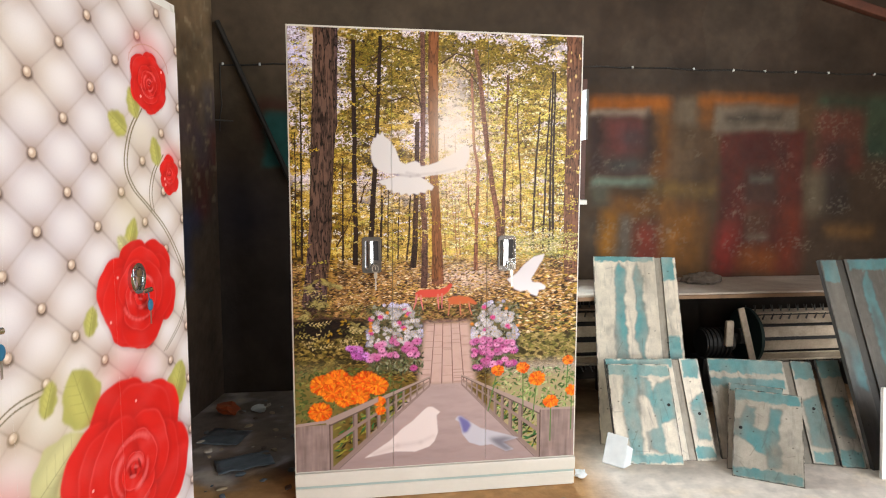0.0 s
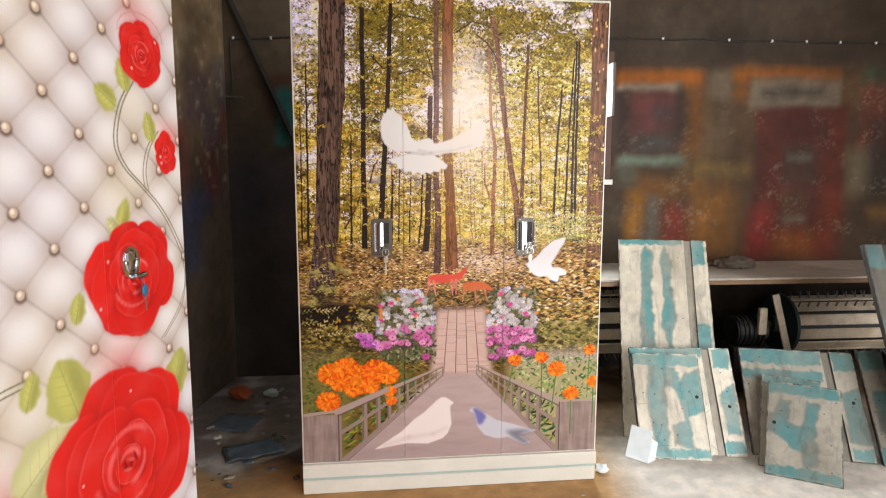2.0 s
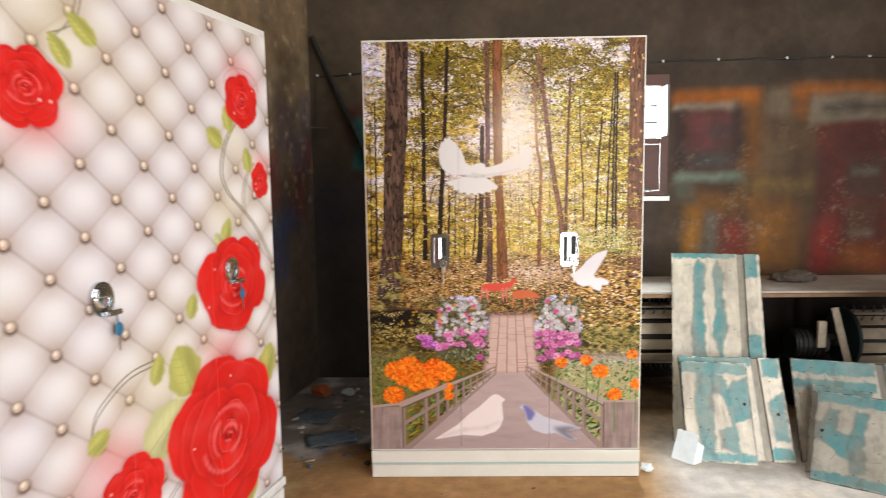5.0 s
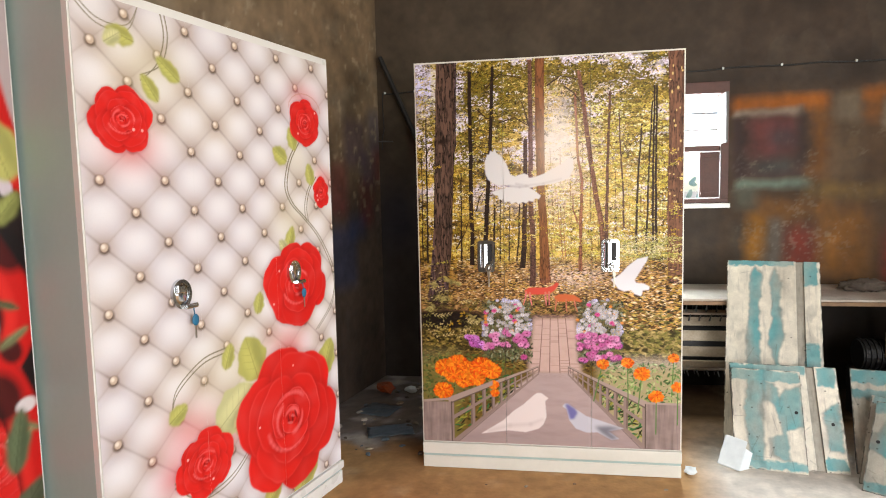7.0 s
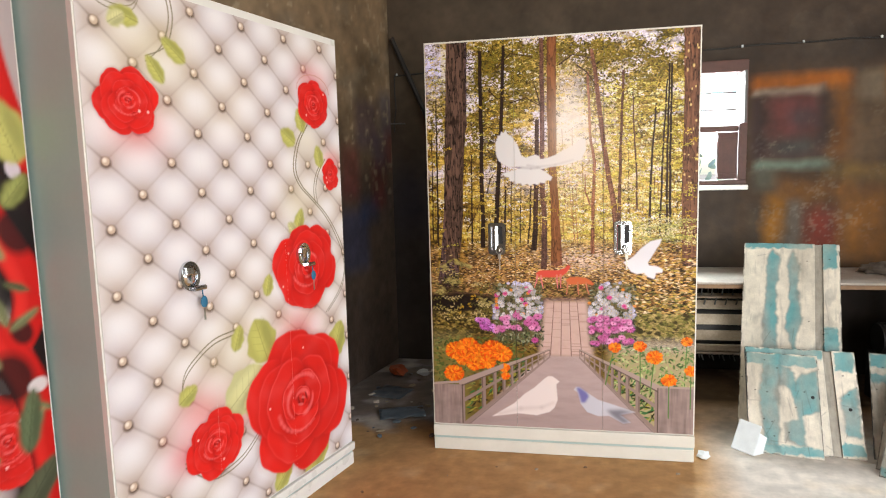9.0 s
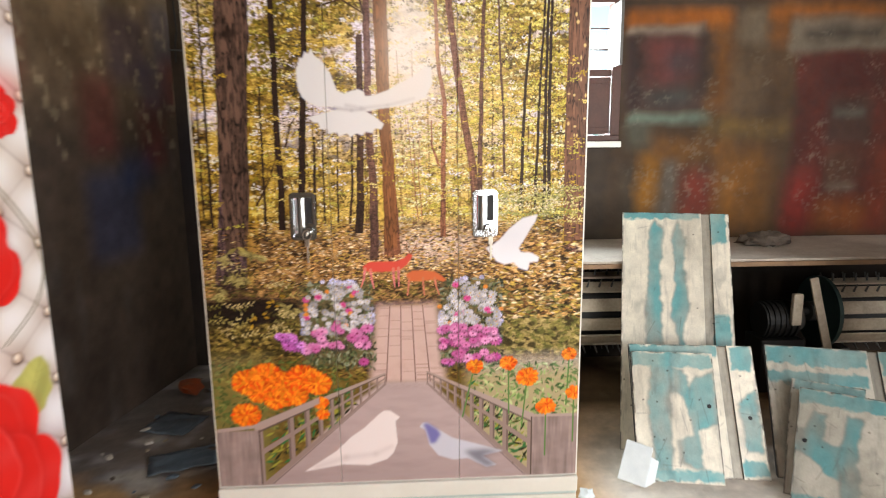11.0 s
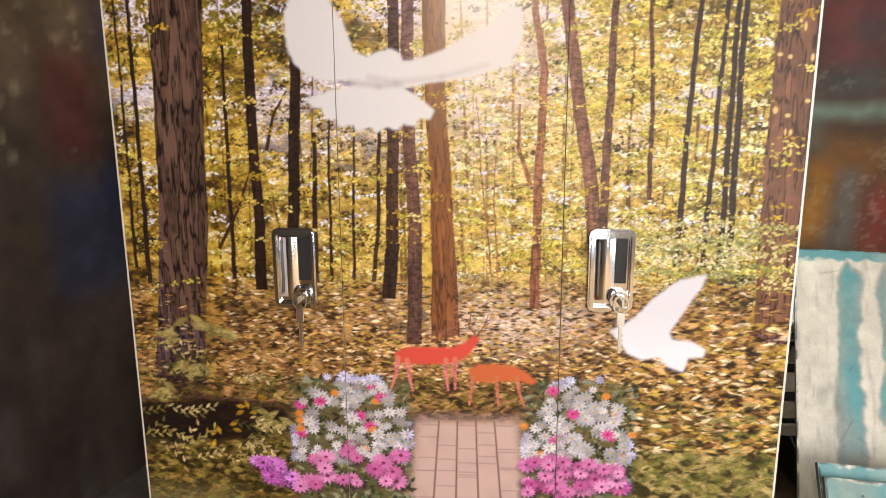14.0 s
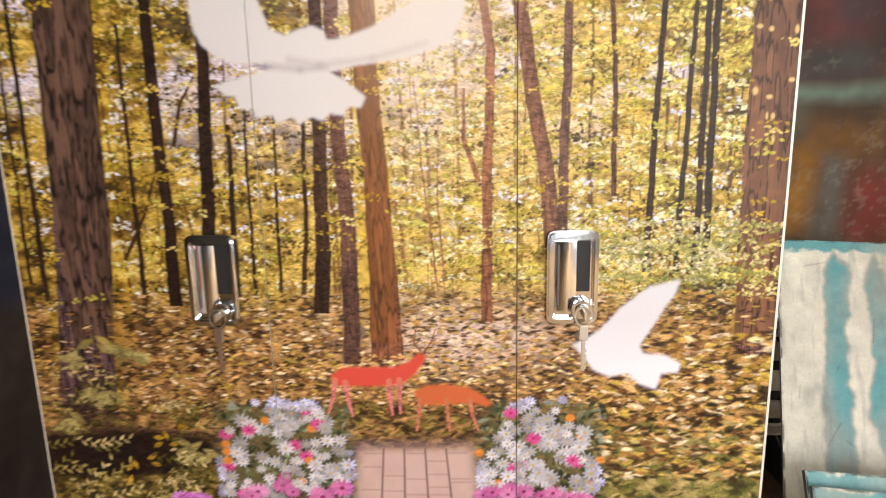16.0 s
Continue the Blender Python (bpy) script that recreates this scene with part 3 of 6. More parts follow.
# ---- window ----
def build_window():
    w = thing("window_1", "small brown wooden window with bars and an inner shutter", "window", Matrix.Translation((0, BACK_Y, 0)), kind="structure")
    fr = bmesh.new()
    for x0, x1, z0, z1 in ((WX0, WX1, WZ1 - 0.075, WZ1), (WX0, WX1, WZ0, WZ0 + 0.03), (WX0, WX0 + 0.05, WZ0 + 0.03, WZ1 - 0.075), (WX1 - 0.05, WX1, WZ0 + 0.03, WZ1 - 0.075)):
        box(x0, x1, -0.03, 0.07, z0, z1, 0.004, fr)
    part("frame", fr, M_WOOD, w)
    part("transom", box(WX0 + 0.05, WX1 - 0.05, -0.01, 0.06, 1.595, 1.632, 0.004), M_WOOD, w)
    for z in (1.74, 1.85):
        part("bar", rod((WX0 + 0.05, 0.045, z), (WX1 - 0.05, 0.045, z), 0.005), M_DARKSTEEL, w)
    part("sill", box(WX0 - 0.03, WX1 + 0.01, -0.05, 0.2, WZ0 - 0.035, WZ0 - 0.002, 0.006), M_WHITE, w, "pale dusty window sill")
    sh = part("shutter", box(1.310, 1.437, -0.022, -0.004, 1.290, 1.59, 0.003), M_WOOD, w, "half-closed brown plank shutter")
    for z in (1.305, 1.555):
        part("rail", box(1.315, 1.432, -0.034, -0.022, z, z + 0.02, 0.002), M_WOOD, sh)
    lf = part("shutter", box(1.435, 1.452, -0.16, -0.03, 1.64, 1.96, 0.003), M_DARKSTEEL, w, "narrow bluish shutter leaf swung inwards")
    part("hinge", rod((1.448, -0.03, 1.70), (1.448, -0.03, 1.74), 0.006), M_DARKSTEEL, lf)


build_window()
# bright foliage and sky haze outside the window
far = bmesh.new()
rn = random.Random(4)
for i in range(500):
    x, z, y = rn.uniform(-2, 9), rn.uniform(0.1, 1.0) ** 0.7 * (1.7 + 0.7 * math.sin(rn.uniform(0, 6))), rn.uniform(15, 18)
    m = Matrix.Translation((x, y, z)) @ Euler((rn.random() * 3, rn.random() * 3, rn.random() * 3)).to_matrix().to_4x4() @ Matrix.Diagonal((0.16, 0.08, 0.02, 1))
    bmesh.ops.create_icosphere(far, subdivisions=1, radius=1, matrix=m)
M_LEAF = material("far_foliage", (0.42, 0.52, 0.42), 0.7, second=(0.26, 0.36, 0.28), scale=3, bump=0)
tagged(link_mesh("shrub", far, M_LEAF), "pale sunlit shrubs beyond the window", "shrub", kind="stuff")


# ---- wardrobes ----
def slab(x0, x1, y0, y1, z0, z1, b=0.003):
    return box(x0, x1, y0, y1, z0, z1, b)


def carcass(w, width, depth, height, mat_side, mat_front, plinth, rim, top):
    """Body of a steel wardrobe; the front lies in y = 0, its doors between plinth and rim."""
    part("side_panel", slab(0, 0.018, 0.02, depth, 0, height), mat_side, w)
    part("side_panel", slab(width - 0.018, width, 0.02, depth, 0, height), mat_side, w)
    part("back_panel", slab(0.02, width - 0.02, depth - 0.012, depth, 0.02, height - 0.02), mat_side, w)
    part("top_panel", slab(0.019, width - 0.019, 0.022, depth - 0.013, height - 0.02, height), mat_front, w)
    part("front_rim", outline_prism([(0, 0), (width, 0), (width, height), (0, height)], 0.0, 0.022, None,
                                    [(rim, plinth), (width - rim, plinth), (width - rim, height - top), (rim, height - top)]), mat_front, w)
    part("plinth", slab(0.0, width, -0.006, -0.0005, 0.0, 0.058, 0.003), mat_front, w)
    # darker enamel strip imitates the shadow line under the lip
    part("plinth_groove", slab(0.002, width - 0.002, -0.0012, -0.0005, 0.0585, 0.0735, 0.0), M_GREYGREEN, w, "grey-green strip imitating shade between plinth strips")
    part("plinth_lip", slab(0.0, width, -0.017, -0.0005, 0.074, plinth - 0.0005, 0.004), mat_front, w)


def chrome_pull(door, x, z, y=-0.012):
    """Rectangular recessed chrome pull with a lock and hanging key. (x, z): upper left corner."""
    w, h = 0.080, 0.150
    x1, z0 = x + w, z - h
    part("handle", outline_prism(round_rect(x, x1, z0, z, 0.013), y - 0.007, y, None, round_rect(x + 0.010, x1 - 0.009, z0 + 0.012, z - 0.014, 0.007)),
         M_CHROME, door, "rectangular chrome pull with a hanging key")
    part("handle_rim", outline_prism(round_rect(x + 0.003, x1 - 0.003, z0 + 0.003, z - 0.003, 0.011), y - 0.012, y - 0.007, None,
                                     round_rect(x + 0.008, x1 - 0.007, z0 + 0.009, z - 0.010, 0.007)), M_CHROME, door)
    part("handle_recess", box(x + 0.009, x1 - 0.008, y - 0.002, y - 0.0005, z0 + 0.011, z - 0.013), M_CHROME, door)
    grip = bmesh.new()                      # a bowed plate over the left of the recess
    n, gx0, gx1 = 10, x + 0.013, x + 0.046
    rows = []
    for i in range(n + 1):
        t = i / n
        gx = gx0 + (gx1 - gx0) * t
        gy = y - 0.003 - 0.007 * math.sin(math.pi * (0.12 + 0.76 * t))
        rows.append([grip.verts.new((gx, yy, zz)) for yy, zz in ((gy, z0 + 0.022), (gy, z - 0.017), (y - 0.0015, z - 0.017), (y - 0.0015, z0 + 0.022))])
    for i in range(n):
        for k in range(4):
            grip.faces.new((rows[i][k], rows[i][(k + 1) % 4], rows[i + 1][(k + 1) % 4], rows[i + 1][k]))
    grip.faces.new(rows[0][::-1])
    grip.faces.new(rows[-1])
    bmesh.ops.recalc_face_normals(grip, faces=grip.faces)
    part("handle_grip", grip, M_CHROME, door)
    # a solid dark block imitates the shaded slot; no opening is cut
    part("handle_slot", box(x + 0.0465, x1 - 0.0125, y - 0.0045, y - 0.002, z0 + 0.052, z - 0.017, 0.001), M_DARK, door, "dark finger slot")
    part("handle_ridge", box(x + 0.0155, x + 0.0185, y - 0.0105, y - 0.006, z0 + 0.03, z - 0.022, 0.001), M_DARKSTEEL, door)
    lx, lz = x + 0.054, z0 + 0.024
    lock = rod((lx, y - 0.002, lz), (lx, y - 0.018, lz), 0.017, n=24)
    part("lock", rod((lx, y - 0.018, lz), (lx, y - 0.023, lz), 0.011, lock, n=18), M_CHROME, door)
    key = bmesh.new()
    box(lx - 0.0015, lx + 0.0015, y - 0.045, y - 0.02, lz - 0.006, lz + 0.006, 0.0006, key)
    k = 14
    for a in range(k):                      # ring through the key's bow
        t0, t1 = 2 * math.pi * a / k, 2 * math.pi * (a + 1) / k
        rod((lx + 0.013 * math.cos(t0), y - 0.034, lz - 0.004 + 0.015 * math.sin(t0)), (lx + 0.013 * math.cos(t1), y - 0.034, lz - 0.004 + 0.015 * math.sin(t1)), 0.0013, key, 6)
    box(lx - 0.007, lx + 0.007, y - 0.036, y - 0.034, lz - 0.042, lz - 0.019, 0.001, key)
    box(lx - 0.003, lx + 0.003, y - 0.036, y - 0.034, lz - 0.092, lz - 0.042, 0.0006, key)
    for q in range(4):
        box(lx + 0.003, lx + 0.005, y - 0.036, y - 0.034, lz - 0.088 + 0.009 * q, lz - 0.083 + 0.009 * q, 0.0, key)
    part("key", key, M_BRASS, door)


def oval_pull(door, cx, cz, w, h, blue=True):
    """Oval chrome pull with a small lever and a key with a blue head."""
    n = 28
    ring = [(cx + w / 2 * math.cos(2 * math.pi * i / n), cz + h / 2 * math.sin(2 * math.pi * i / n)) for i in range(n)]
    hole = [(cx + w * 0.36 * math.cos(2 * math.pi * i / n), cz + h * 0.38 * math.sin(2 * math.pi * i / n)) for i in range(n)]
    part("handle", outline_prism(ring, -0.024, -0.012, None, hole), M_CHROME, door, "oval chrome pull with a key")
    cup = bmesh.new()
    bmesh.ops.create_uvsphere(cup, u_segments=20, v_segments=10, radius=1, matrix=Matrix.Translation((cx, -0.016, cz)) @ Matrix.Diagonal((w * 0.37, 0.010, h * 0.39, 1)))
    part("handle_cup", cup, M_CHROME, door, smooth=True)
    part("handle_bridge", box(cx - w * 0.34, cx + w * 0.1, -0.034, -0.022, cz + h * 0.05, cz + h * 0.34, 0.004), M_CHROME, door)
    lx, lz = cx + w * 0.42, cz - h * 0.44
    part("lock", rod((lx - 0.03, -0.03, lz), (lx + 0.018, -0.03, lz), 0.009, n=14), M_CHROME, door)
    key = bmesh.new()
    rod((lx + 0.004, -0.03, lz), (lx + 0.004, -0.033, lz - 0.035), 0.002, key, 8)
    bmesh.ops.create_uvsphere(key, u_segments=14, v_segments=8, radius=1, matrix=Matrix.Translation((lx + 0.004, -0.036, lz - 0.048)) @ Matrix.Diagonal((0.015, 0.005, 0.02, 1)))
    part("key_head", key, M_BLUEPL, door, "blue plastic key head", True)
    part("key_blade", box(lx + 0.001, lx + 0.007, -0.037, -0.035, lz - 0.11, lz - 0.066), M_BRASS, door)


def settle(door):
    """Bring a door's pull, lock and key against its face."""
    for o in door.children:
        if o.name.split("_")[0].split(".")[0] in ("handle", "lock", "key"):
            o.location.y = 0.0082


def wardrobe(name, label, m, width, depth, height, canvas, seams, plinth, rim, mat_side, mat_front, print_label, top=0.006, gap=0.0002, ink=None):
    """Steel wardrobe with printed doors; returns it and its doors. The canvas covers the whole print across the doors."""
    w = thing(name, label, "wardrobe", m)
    carcass(w, width, depth, height, mat_side, mat_front, plinth, rim, top)
    xs = [rim] + seams + [width - rim]
    doors = []
    for i in range(len(xs) - 1):
        a, b = xs[i] + (gap if i else 0), xs[i + 1] - (gap if i < len(xs) - 2 else 0)
        d = part("door", slab(a, b, -0.003, 0.012, plinth + 0.0005, height - top, 0.0015), mat_front, w)
        c0, c1 = int(round((a - rim) / canvas.W * (canvas.w - 1))), int(round((b - rim) / canvas.W * (canvas.w - 1)))
        colour_sheet("print", canvas.a[:, c0:c1 + 1], a, b, plinth + 0.004, height - top - 0.002, -0.0042, ink or M_PRINT, d, print_label)
        doors.append(d)
    return w, doors


def shade(col, k):
    return np.clip(np.asarray(col) * k, 0, 1)


def dabs(c, n, box4, palette, size, flat=0.5, density=None, turn=0.5, opacity=0.9, soft=0.6):
    """Scatter n small leaf strokes in a box (u0, u1, v0, v1); density(x, y) in 0..1 thins them."""
    r = c.rng
    u0, u1, v0, v1 = box4
    xs, ys = r.uniform(u0, u1, n), r.uniform(v0, v1, n)
    pick = r.integers(len(palette), size=n)
    sz = r.uniform(size[0], size[1], n)
    tn = r.normal(0, turn, n)
    br = r.uniform(0.75, 1.25, n)
    keep = r.random(n)
    for i in range(n):
        if density is not None and keep[i] > density(xs[i], ys[i]):
            continue
        c.blob(xs[i], ys[i], sz[i], sz[i] * flat * (0.6 + 0.8 * keep[i] % 1), shade(palette[pick[i]], br[i]), tn[i], soft, 1.6, opacity)


def sprays(c, n, box4, palette, density=None, leaves=13, spread=0.03, leaf=(0.0022, 0.0042)):
    """Horizontal sprays of small leaves, each spray of one tone."""
    r = c.rng
    u0, u1, v0, v1 = box4
    for _ in range(n):
        x, y = r.uniform(u0, u1), r.uniform(v0, v1)
        if density is not None and r.random() > density(x, y):
            continue
        col = palette[r.integers(len(palette))]
        sp, tilt = spread * r.uniform(0.5, 1.4), r.normal(0, 0.18)
        for _k in range(leaves):
            d = r.normal(0, 0.5) * sp
            s = r.uniform(*leaf)
            c.blob(x + d, y + d * tilt + r.normal(0, 0.0035), s, s * r.uniform(0.4, 0.7), shade(col, r.uniform(0.75, 1.25)), r.normal(tilt, 0.5), 0.6, 1.7, 0.88)


def trunk(c, pts, colour, bark=0.5, light=0.25):
    """A trunk through (v, u_left, u_right) rows, lowest last, with bark and a lit right flank."""
    vs = np.array([p[0] for p in pts])[::-1]
    ls, rs = np.array([p[1] for p in pts])[::-1], np.array([p[2] for p in pts])[::-1]
    s = c.window(ls.min() - 0.01, rs.max() + 0.01, vs.min(), vs.max())
    if s is None:
        return
    Y, X = c.Y[s], c.X[s]
    L, R = np.interp(Y, vs, ls), np.interp(Y, vs, rs)
    wob = 0.0008 * np.sin(Y * 35 + ls[0] * 90) + 0.0006 * np.sin(Y * 111 + rs[0] * 40)
    L, R = L + wob, R + wob * 0.7
    t = np.clip((X - L) / (R - L + 1e-6), 0, 1)
    m = np.clip((X - L) / c.res, 0, 1) * np.clip((R - X) / c.res, 0, 1) * (Y >= vs.min()) * (Y <= vs.max())
    key = (c.w, c.h)
    if key not in BARK:
        BARK[key] = (c.noise(0.0065, 0.05, 2), c.noise(0.012, 0.014, 2))
    n1, n2 = BARK[key][0][s], BARK[key][1][s]
    cracks = np.clip((0.09 - np.abs(n1 - 0.48)) / 0.07, 0, 1)
    k = (1.2 - bark * 1.1 * cracks + bark * 1.5 * (n1 - 0.5) + bark * 0.8 * (n2 - 0.5)) * (0.72 + 0.5 * np.sin(math.pi * (0.25 + 0.7 * t)) + light * (t - 0.5))
    col = np.asarray(colour)[None, None] * np.clip(k, 0.15, 1.8)[..., None]
    c.a[s] = c.a[s] * (1 - m[..., None]) + np.clip(col, 0, 1) * m[..., None]


BARK = {}


def daisy(c, x, y, r, petals, colour, heart, squash=0.8, turn=0.0):
    for k in range(petals):
        a = turn + 2 * math.pi * k / petals
        f = c.rng.uniform(0.82, 1.1)
        c.blob(x + 0.55 * r * math.cos(a), y + 0.55 * r * squash * math.sin(a), 0.5 * r, 0.17 * r, shade(colour, f), math.atan2(squash * math.sin(a), math.cos(a)), 0.5)
    c.blob(x, y, 0.2 * r, 0.17 * r, heart, 0, 0.5)


def marigold(c, x, y, r, inner=None):
    """A ruffled ball of short orange petals."""
    reds, ambers = lin(226, 70, 14), lin(250, 158, 40)
    c.blob(x, y, r, r * 0.82, lin(200, 70, 16), 0, 0.25)
    for k in range(int(70 + 2600 * r)):
        a, d = c.rng.uniform(0, 2 * math.pi), math.sqrt(c.rng.random()) * 0.96
        t = c.rng.random()
        col = reds * (1 - t) + ambers * t
        c.blob(x + r * d * math.cos(a), y + r * 0.82 * d * math.sin(a), 0.0085, 0.0042, shade(col, c.rng.uniform(0.7, 1.15)), a, 0.5, 2, 0.9)


def paint_forest(W, H):
    """Golden forest with a plank bridge, flower beds and plain pale shapes."""
    U0, Z0 = 0.006, 0.134
    c = Canvas(W, H, 0.0016, lin(196, 152, 60), 5)

    def P(u, z):
        return u - U0, z - Z0

    def at(pts):
        return [P(*p) for p in pts]
    X, Y = c.X + U0, c.Y + Z0
    r = c.rng
    # light: a low sun behind the middle trunk, brighter woods to its right
    glow = np.exp(-(((X - 0.675) / 0.10) ** 2 + ((Y - 1.56) / 0.19) ** 2))
    wide = np.exp(-(((X - 0.74) / 0.34) ** 2 + ((Y - 1.36) / 0.40) ** 2))
    n_big, n_mid, n_small = c.noise(0.16, 0.12, 4), c.noise(0.05, 0.035, 3), c.noise(0.016, 0.010, 2)
    foliage = np.clip(0.42 + 1.5 * (n_big - 0.5) + 1.3 * (n_mid - 0.5) + 1.3 * (n_small - 0.5) + 0.42 * wide, 0, 1)
    dark, midc, bright, pale = lin(62, 46, 14), lin(162, 126, 36), lin(232, 196, 84), lin(253, 240, 222)
    a = foliage[..., None]
    c.a = np.where(a < 0.42, dark + (midc - dark) * (a / 0.42), midc + (bright - midc) * ((a - 0.42) / 0.58))
    # olive crowns above, golden undergrowth below
    crown = np.clip((Y - 1.50) / 0.25, 0, 1) * np.clip(0.85 - wide * 0.5, 0, 1)
    c.put(crown * 0.5 * np.clip(1.3 - 1.6 * foliage, 0, 1), lin(66, 62, 22))
    c.put(crown * 0.35, lin(140, 128, 44))
    holes = np.clip((c.noise(0.11, 0.09, 4) - 0.545) * 11, 0, 1) * np.clip((Y - 1.22) * 5, 0, 1) * 0.95
    c.put(holes, pale)
    c.put(np.exp(-(((X - 0.04) / 0.10) ** 2 + ((Y - 1.84) / 0.13) ** 2)) * 0.75, lin(222, 216, 220))
    c.put(wide * 0.34, lin(250, 224, 140))
    c.put(np.clip(glow * 1.1 * (0.35 + 1.3 * n_mid), 0, 1), lin(255, 246, 238))
    # far thin stems
    for i in range(44):
        u, w = r.uniform(0.02, 1.2), r.uniform(0.002, 0.007)
        z0, z1 = r.uniform(0.97, 1.12), r.uniform(1.2, 1.7)
        lean_u = r.normal(0, 0.018)
        near = math.exp(-((u - 0.70) / 0.18) ** 2)
        col = lin(88, 60, 28) * (1 - 0.55 * near) + lin(190, 136, 66) * 0.55 * near
        c.line([P(u + r.normal(0, 0.0015) + lean_u * k / 5, z0 + (z1 - z0) * k / 5) for k in range(6)], w, col, w * 0.55, opacity=0.85)
    pal_d = [lin(78, 64, 18), lin(108, 84, 22), lin(136, 106, 28), lin(52, 42, 14)]
    pal_b = [lin(232, 200, 84), lin(212, 178, 56), lin(244, 220, 122), lin(188, 156, 42), lin(206, 196, 76)]

    def canopy(u, z):
        g = math.exp(-(((u + U0 - 0.675) / 0.10) ** 2 + ((z + Z0 - 1.56) / 0.18) ** 2))
        return 1 - 0.9 * g
    sprays(c, 1300, (0, W, 1.0 - Z0, H), pal_d, canopy)
    sprays(c, 1500, (0, W, 0.98 - Z0, H), pal_b + [lin(250, 236, 190), lin(150, 136, 36)], canopy)
    sprays(c, 420, (0, W, 1.10 - Z0, H), [lin(253, 244, 222), lin(246, 230, 180)], None, 10, 0.03)
    # crowns: dark clumps of leaves against the light
    for cx, cz, rx, rz, k in ((0.30, 1.84, 0.10, 0.12, 520), (0.44, 1.74, 0.14, 0.10, 620), (0.50, 1.88, 0.2, 0.07, 520), (0.80, 1.87, 0.14, 0.07, 520), (0.92, 1.72, 0.12, 0.11, 420),
                              (1.03, 1.84, 0.10, 0.09, 380), (0.04, 1.60, 0.08, 0.16, 300), (1.09, 1.55, 0.08, 0.14, 240), (0.24, 1.55, 0.06, 0.12, 260), (0.76, 1.72, 0.05, 0.10, 220), (0.68, 1.90, 0.08, 0.04, 160)):
        for _ in range(k):
            u, z = r.normal(cx, rx * 0.55), r.normal(cz, rz * 0.55)
            t = r.random()
            col = pal_d[r.integers(4)] * (1 - t) + lin(146, 130, 36) * t
            c.blob(*P(u, z), r.uniform(0.004, 0.008), r.uniform(0.002, 0.0042), col, r.normal(0.1, 0.7), 0.5)
    sprays(c, 600, (0.62, W, 1.04 - Z0, 1.75 - Z0), [lin(236, 218, 104), lin(218, 200, 76), lin(248, 236, 152), lin(184, 166, 52)], canopy, 12, 0.04, (0.0024, 0.0052))
    # slim trunks
    brown, dkbrown, warm = lin(92, 64, 46), lin(46, 30, 18), lin(126, 80, 48)

    def slim(pts, w0, w1, col):
        n = len(pts) - 1
        near = math.exp(-((pts[n // 2][0] - 0.70) / 0.13) ** 2)
        cc = col * (1 - 0.4 * near) + lin(190, 128, 76) * 0.4 * near
        rows = []
        for i, (u, z) in enumerate(pts):
            w = w0 + (w1 - w0) * i / n
            rows.append((z - Z0, u - U0 - w / 2, u - U0 + w / 2))
        trunk(c, rows, cc, 0.45)
    slim([(0.262, 1.92), (0.261, 1.72), (0.263, 1.50), (0.260, 1.33), (0.264, 1.13), (0.260, 1.01)], 0.018, 0.022, dkbrown)
    slim([(0.370, 1.94), (0.358, 1.63), (0.344, 1.42), (0.338, 1.32), (0.325, 1.10)], 0.016, 0.024, dkbrown)
    slim([(0.372, 1.30), (0.370, 1.22), (0.364, 1.02)], 0.009, 0.012, dkbrown)
    slim([(0.40, 1.34), (0.396, 1.2), (0.395, 1.02)], 0.005, 0.008, dkbrown)
    slim([(0.445, 1.33), (0.44, 1.2), (0.436, 1.02)], 0.005, 0.008, dkbrown)
    slim([(0.490, 1.33), (0.483, 1.13), (0.471, 1.0)], 0.008, 0.010, dkbrown)
    slim([(0.520, 1.60), (0.513, 1.30), (0.509, 1.13), (0.500, 0.995)], 0.020, 0.027, dkbrown)
    slim([(0.541, 1.96), (0.543, 1.63), (0.540, 1.32), (0.550, 1.13), (0.546, 0.905)], 0.020, 0.028, brown)
    slim([(0.745, 1.80), (0.757, 1.50), (0.776, 1.40), (0.769, 1.22), (0.767, 0.98)], 0.012, 0.018, warm)
    slim([(0.734, 1.345), (0.733, 1.272), (0.757, 1.205)], 0.006, 0.010, warm)
    slim([(0.760, 1.90), (0.778, 1.80), (0.801, 1.59), (0.833, 1.36), (0.859, 1.22), (0.872, 1.10)], 0.018, 0.028, brown)
    slim([(0.900, 1.80), (0.890, 1.49), (0.888, 1.36), (0.885, 1.22), (0.884, 1.02)], 0.012, 0.018, brown)
    slim([(0.940, 1.70), (0.948, 1.49), (0.957, 1.40), (0.962, 1.18)], 0.007, 0.010, brown)
    slim([(1.040, 1.65), (1.023, 1.40), (1.018, 1.22), (1.015, 1.06)], 0.009, 0.013, dkbrown)
    slim([(1.085, 1.75), (1.070, 1.44), (1.066, 1.26), (1.060, 1.06)], 0.008, 0.011, dkbrown)
    slim([(1.094, 1.82), (1.089, 1.44), (1.090, 1.06)], 0.009, 0.012, dkbrown)
    slim([(1.104, 1.82), (1.101, 1.44), (1.105, 1.06)], 0.009, 0.014, dkbrown)
    slim([(0.695, 1.30), (0.692, 1.18), (0.700, 1.03)], 0.003, 0.005, warm)
    slim([(0.660, 1.36), (0.668, 1.24), (0.690, 1.03)], 0.003, 0.005, warm)
    slim([(0.052, 1.72), (0.050, 1.42), (0.046, 1.02)], 0.007, 0.011, dkbrown)
    slim([(0.026, 1.55), (0.026, 1.35), (0.022, 1.05)], 0.005, 0.008, dkbrown)
    slim([(0.215, 1.45), (0.213, 1.3), (0.21, 1.0)], 0.007, 0.010, dkbrown)
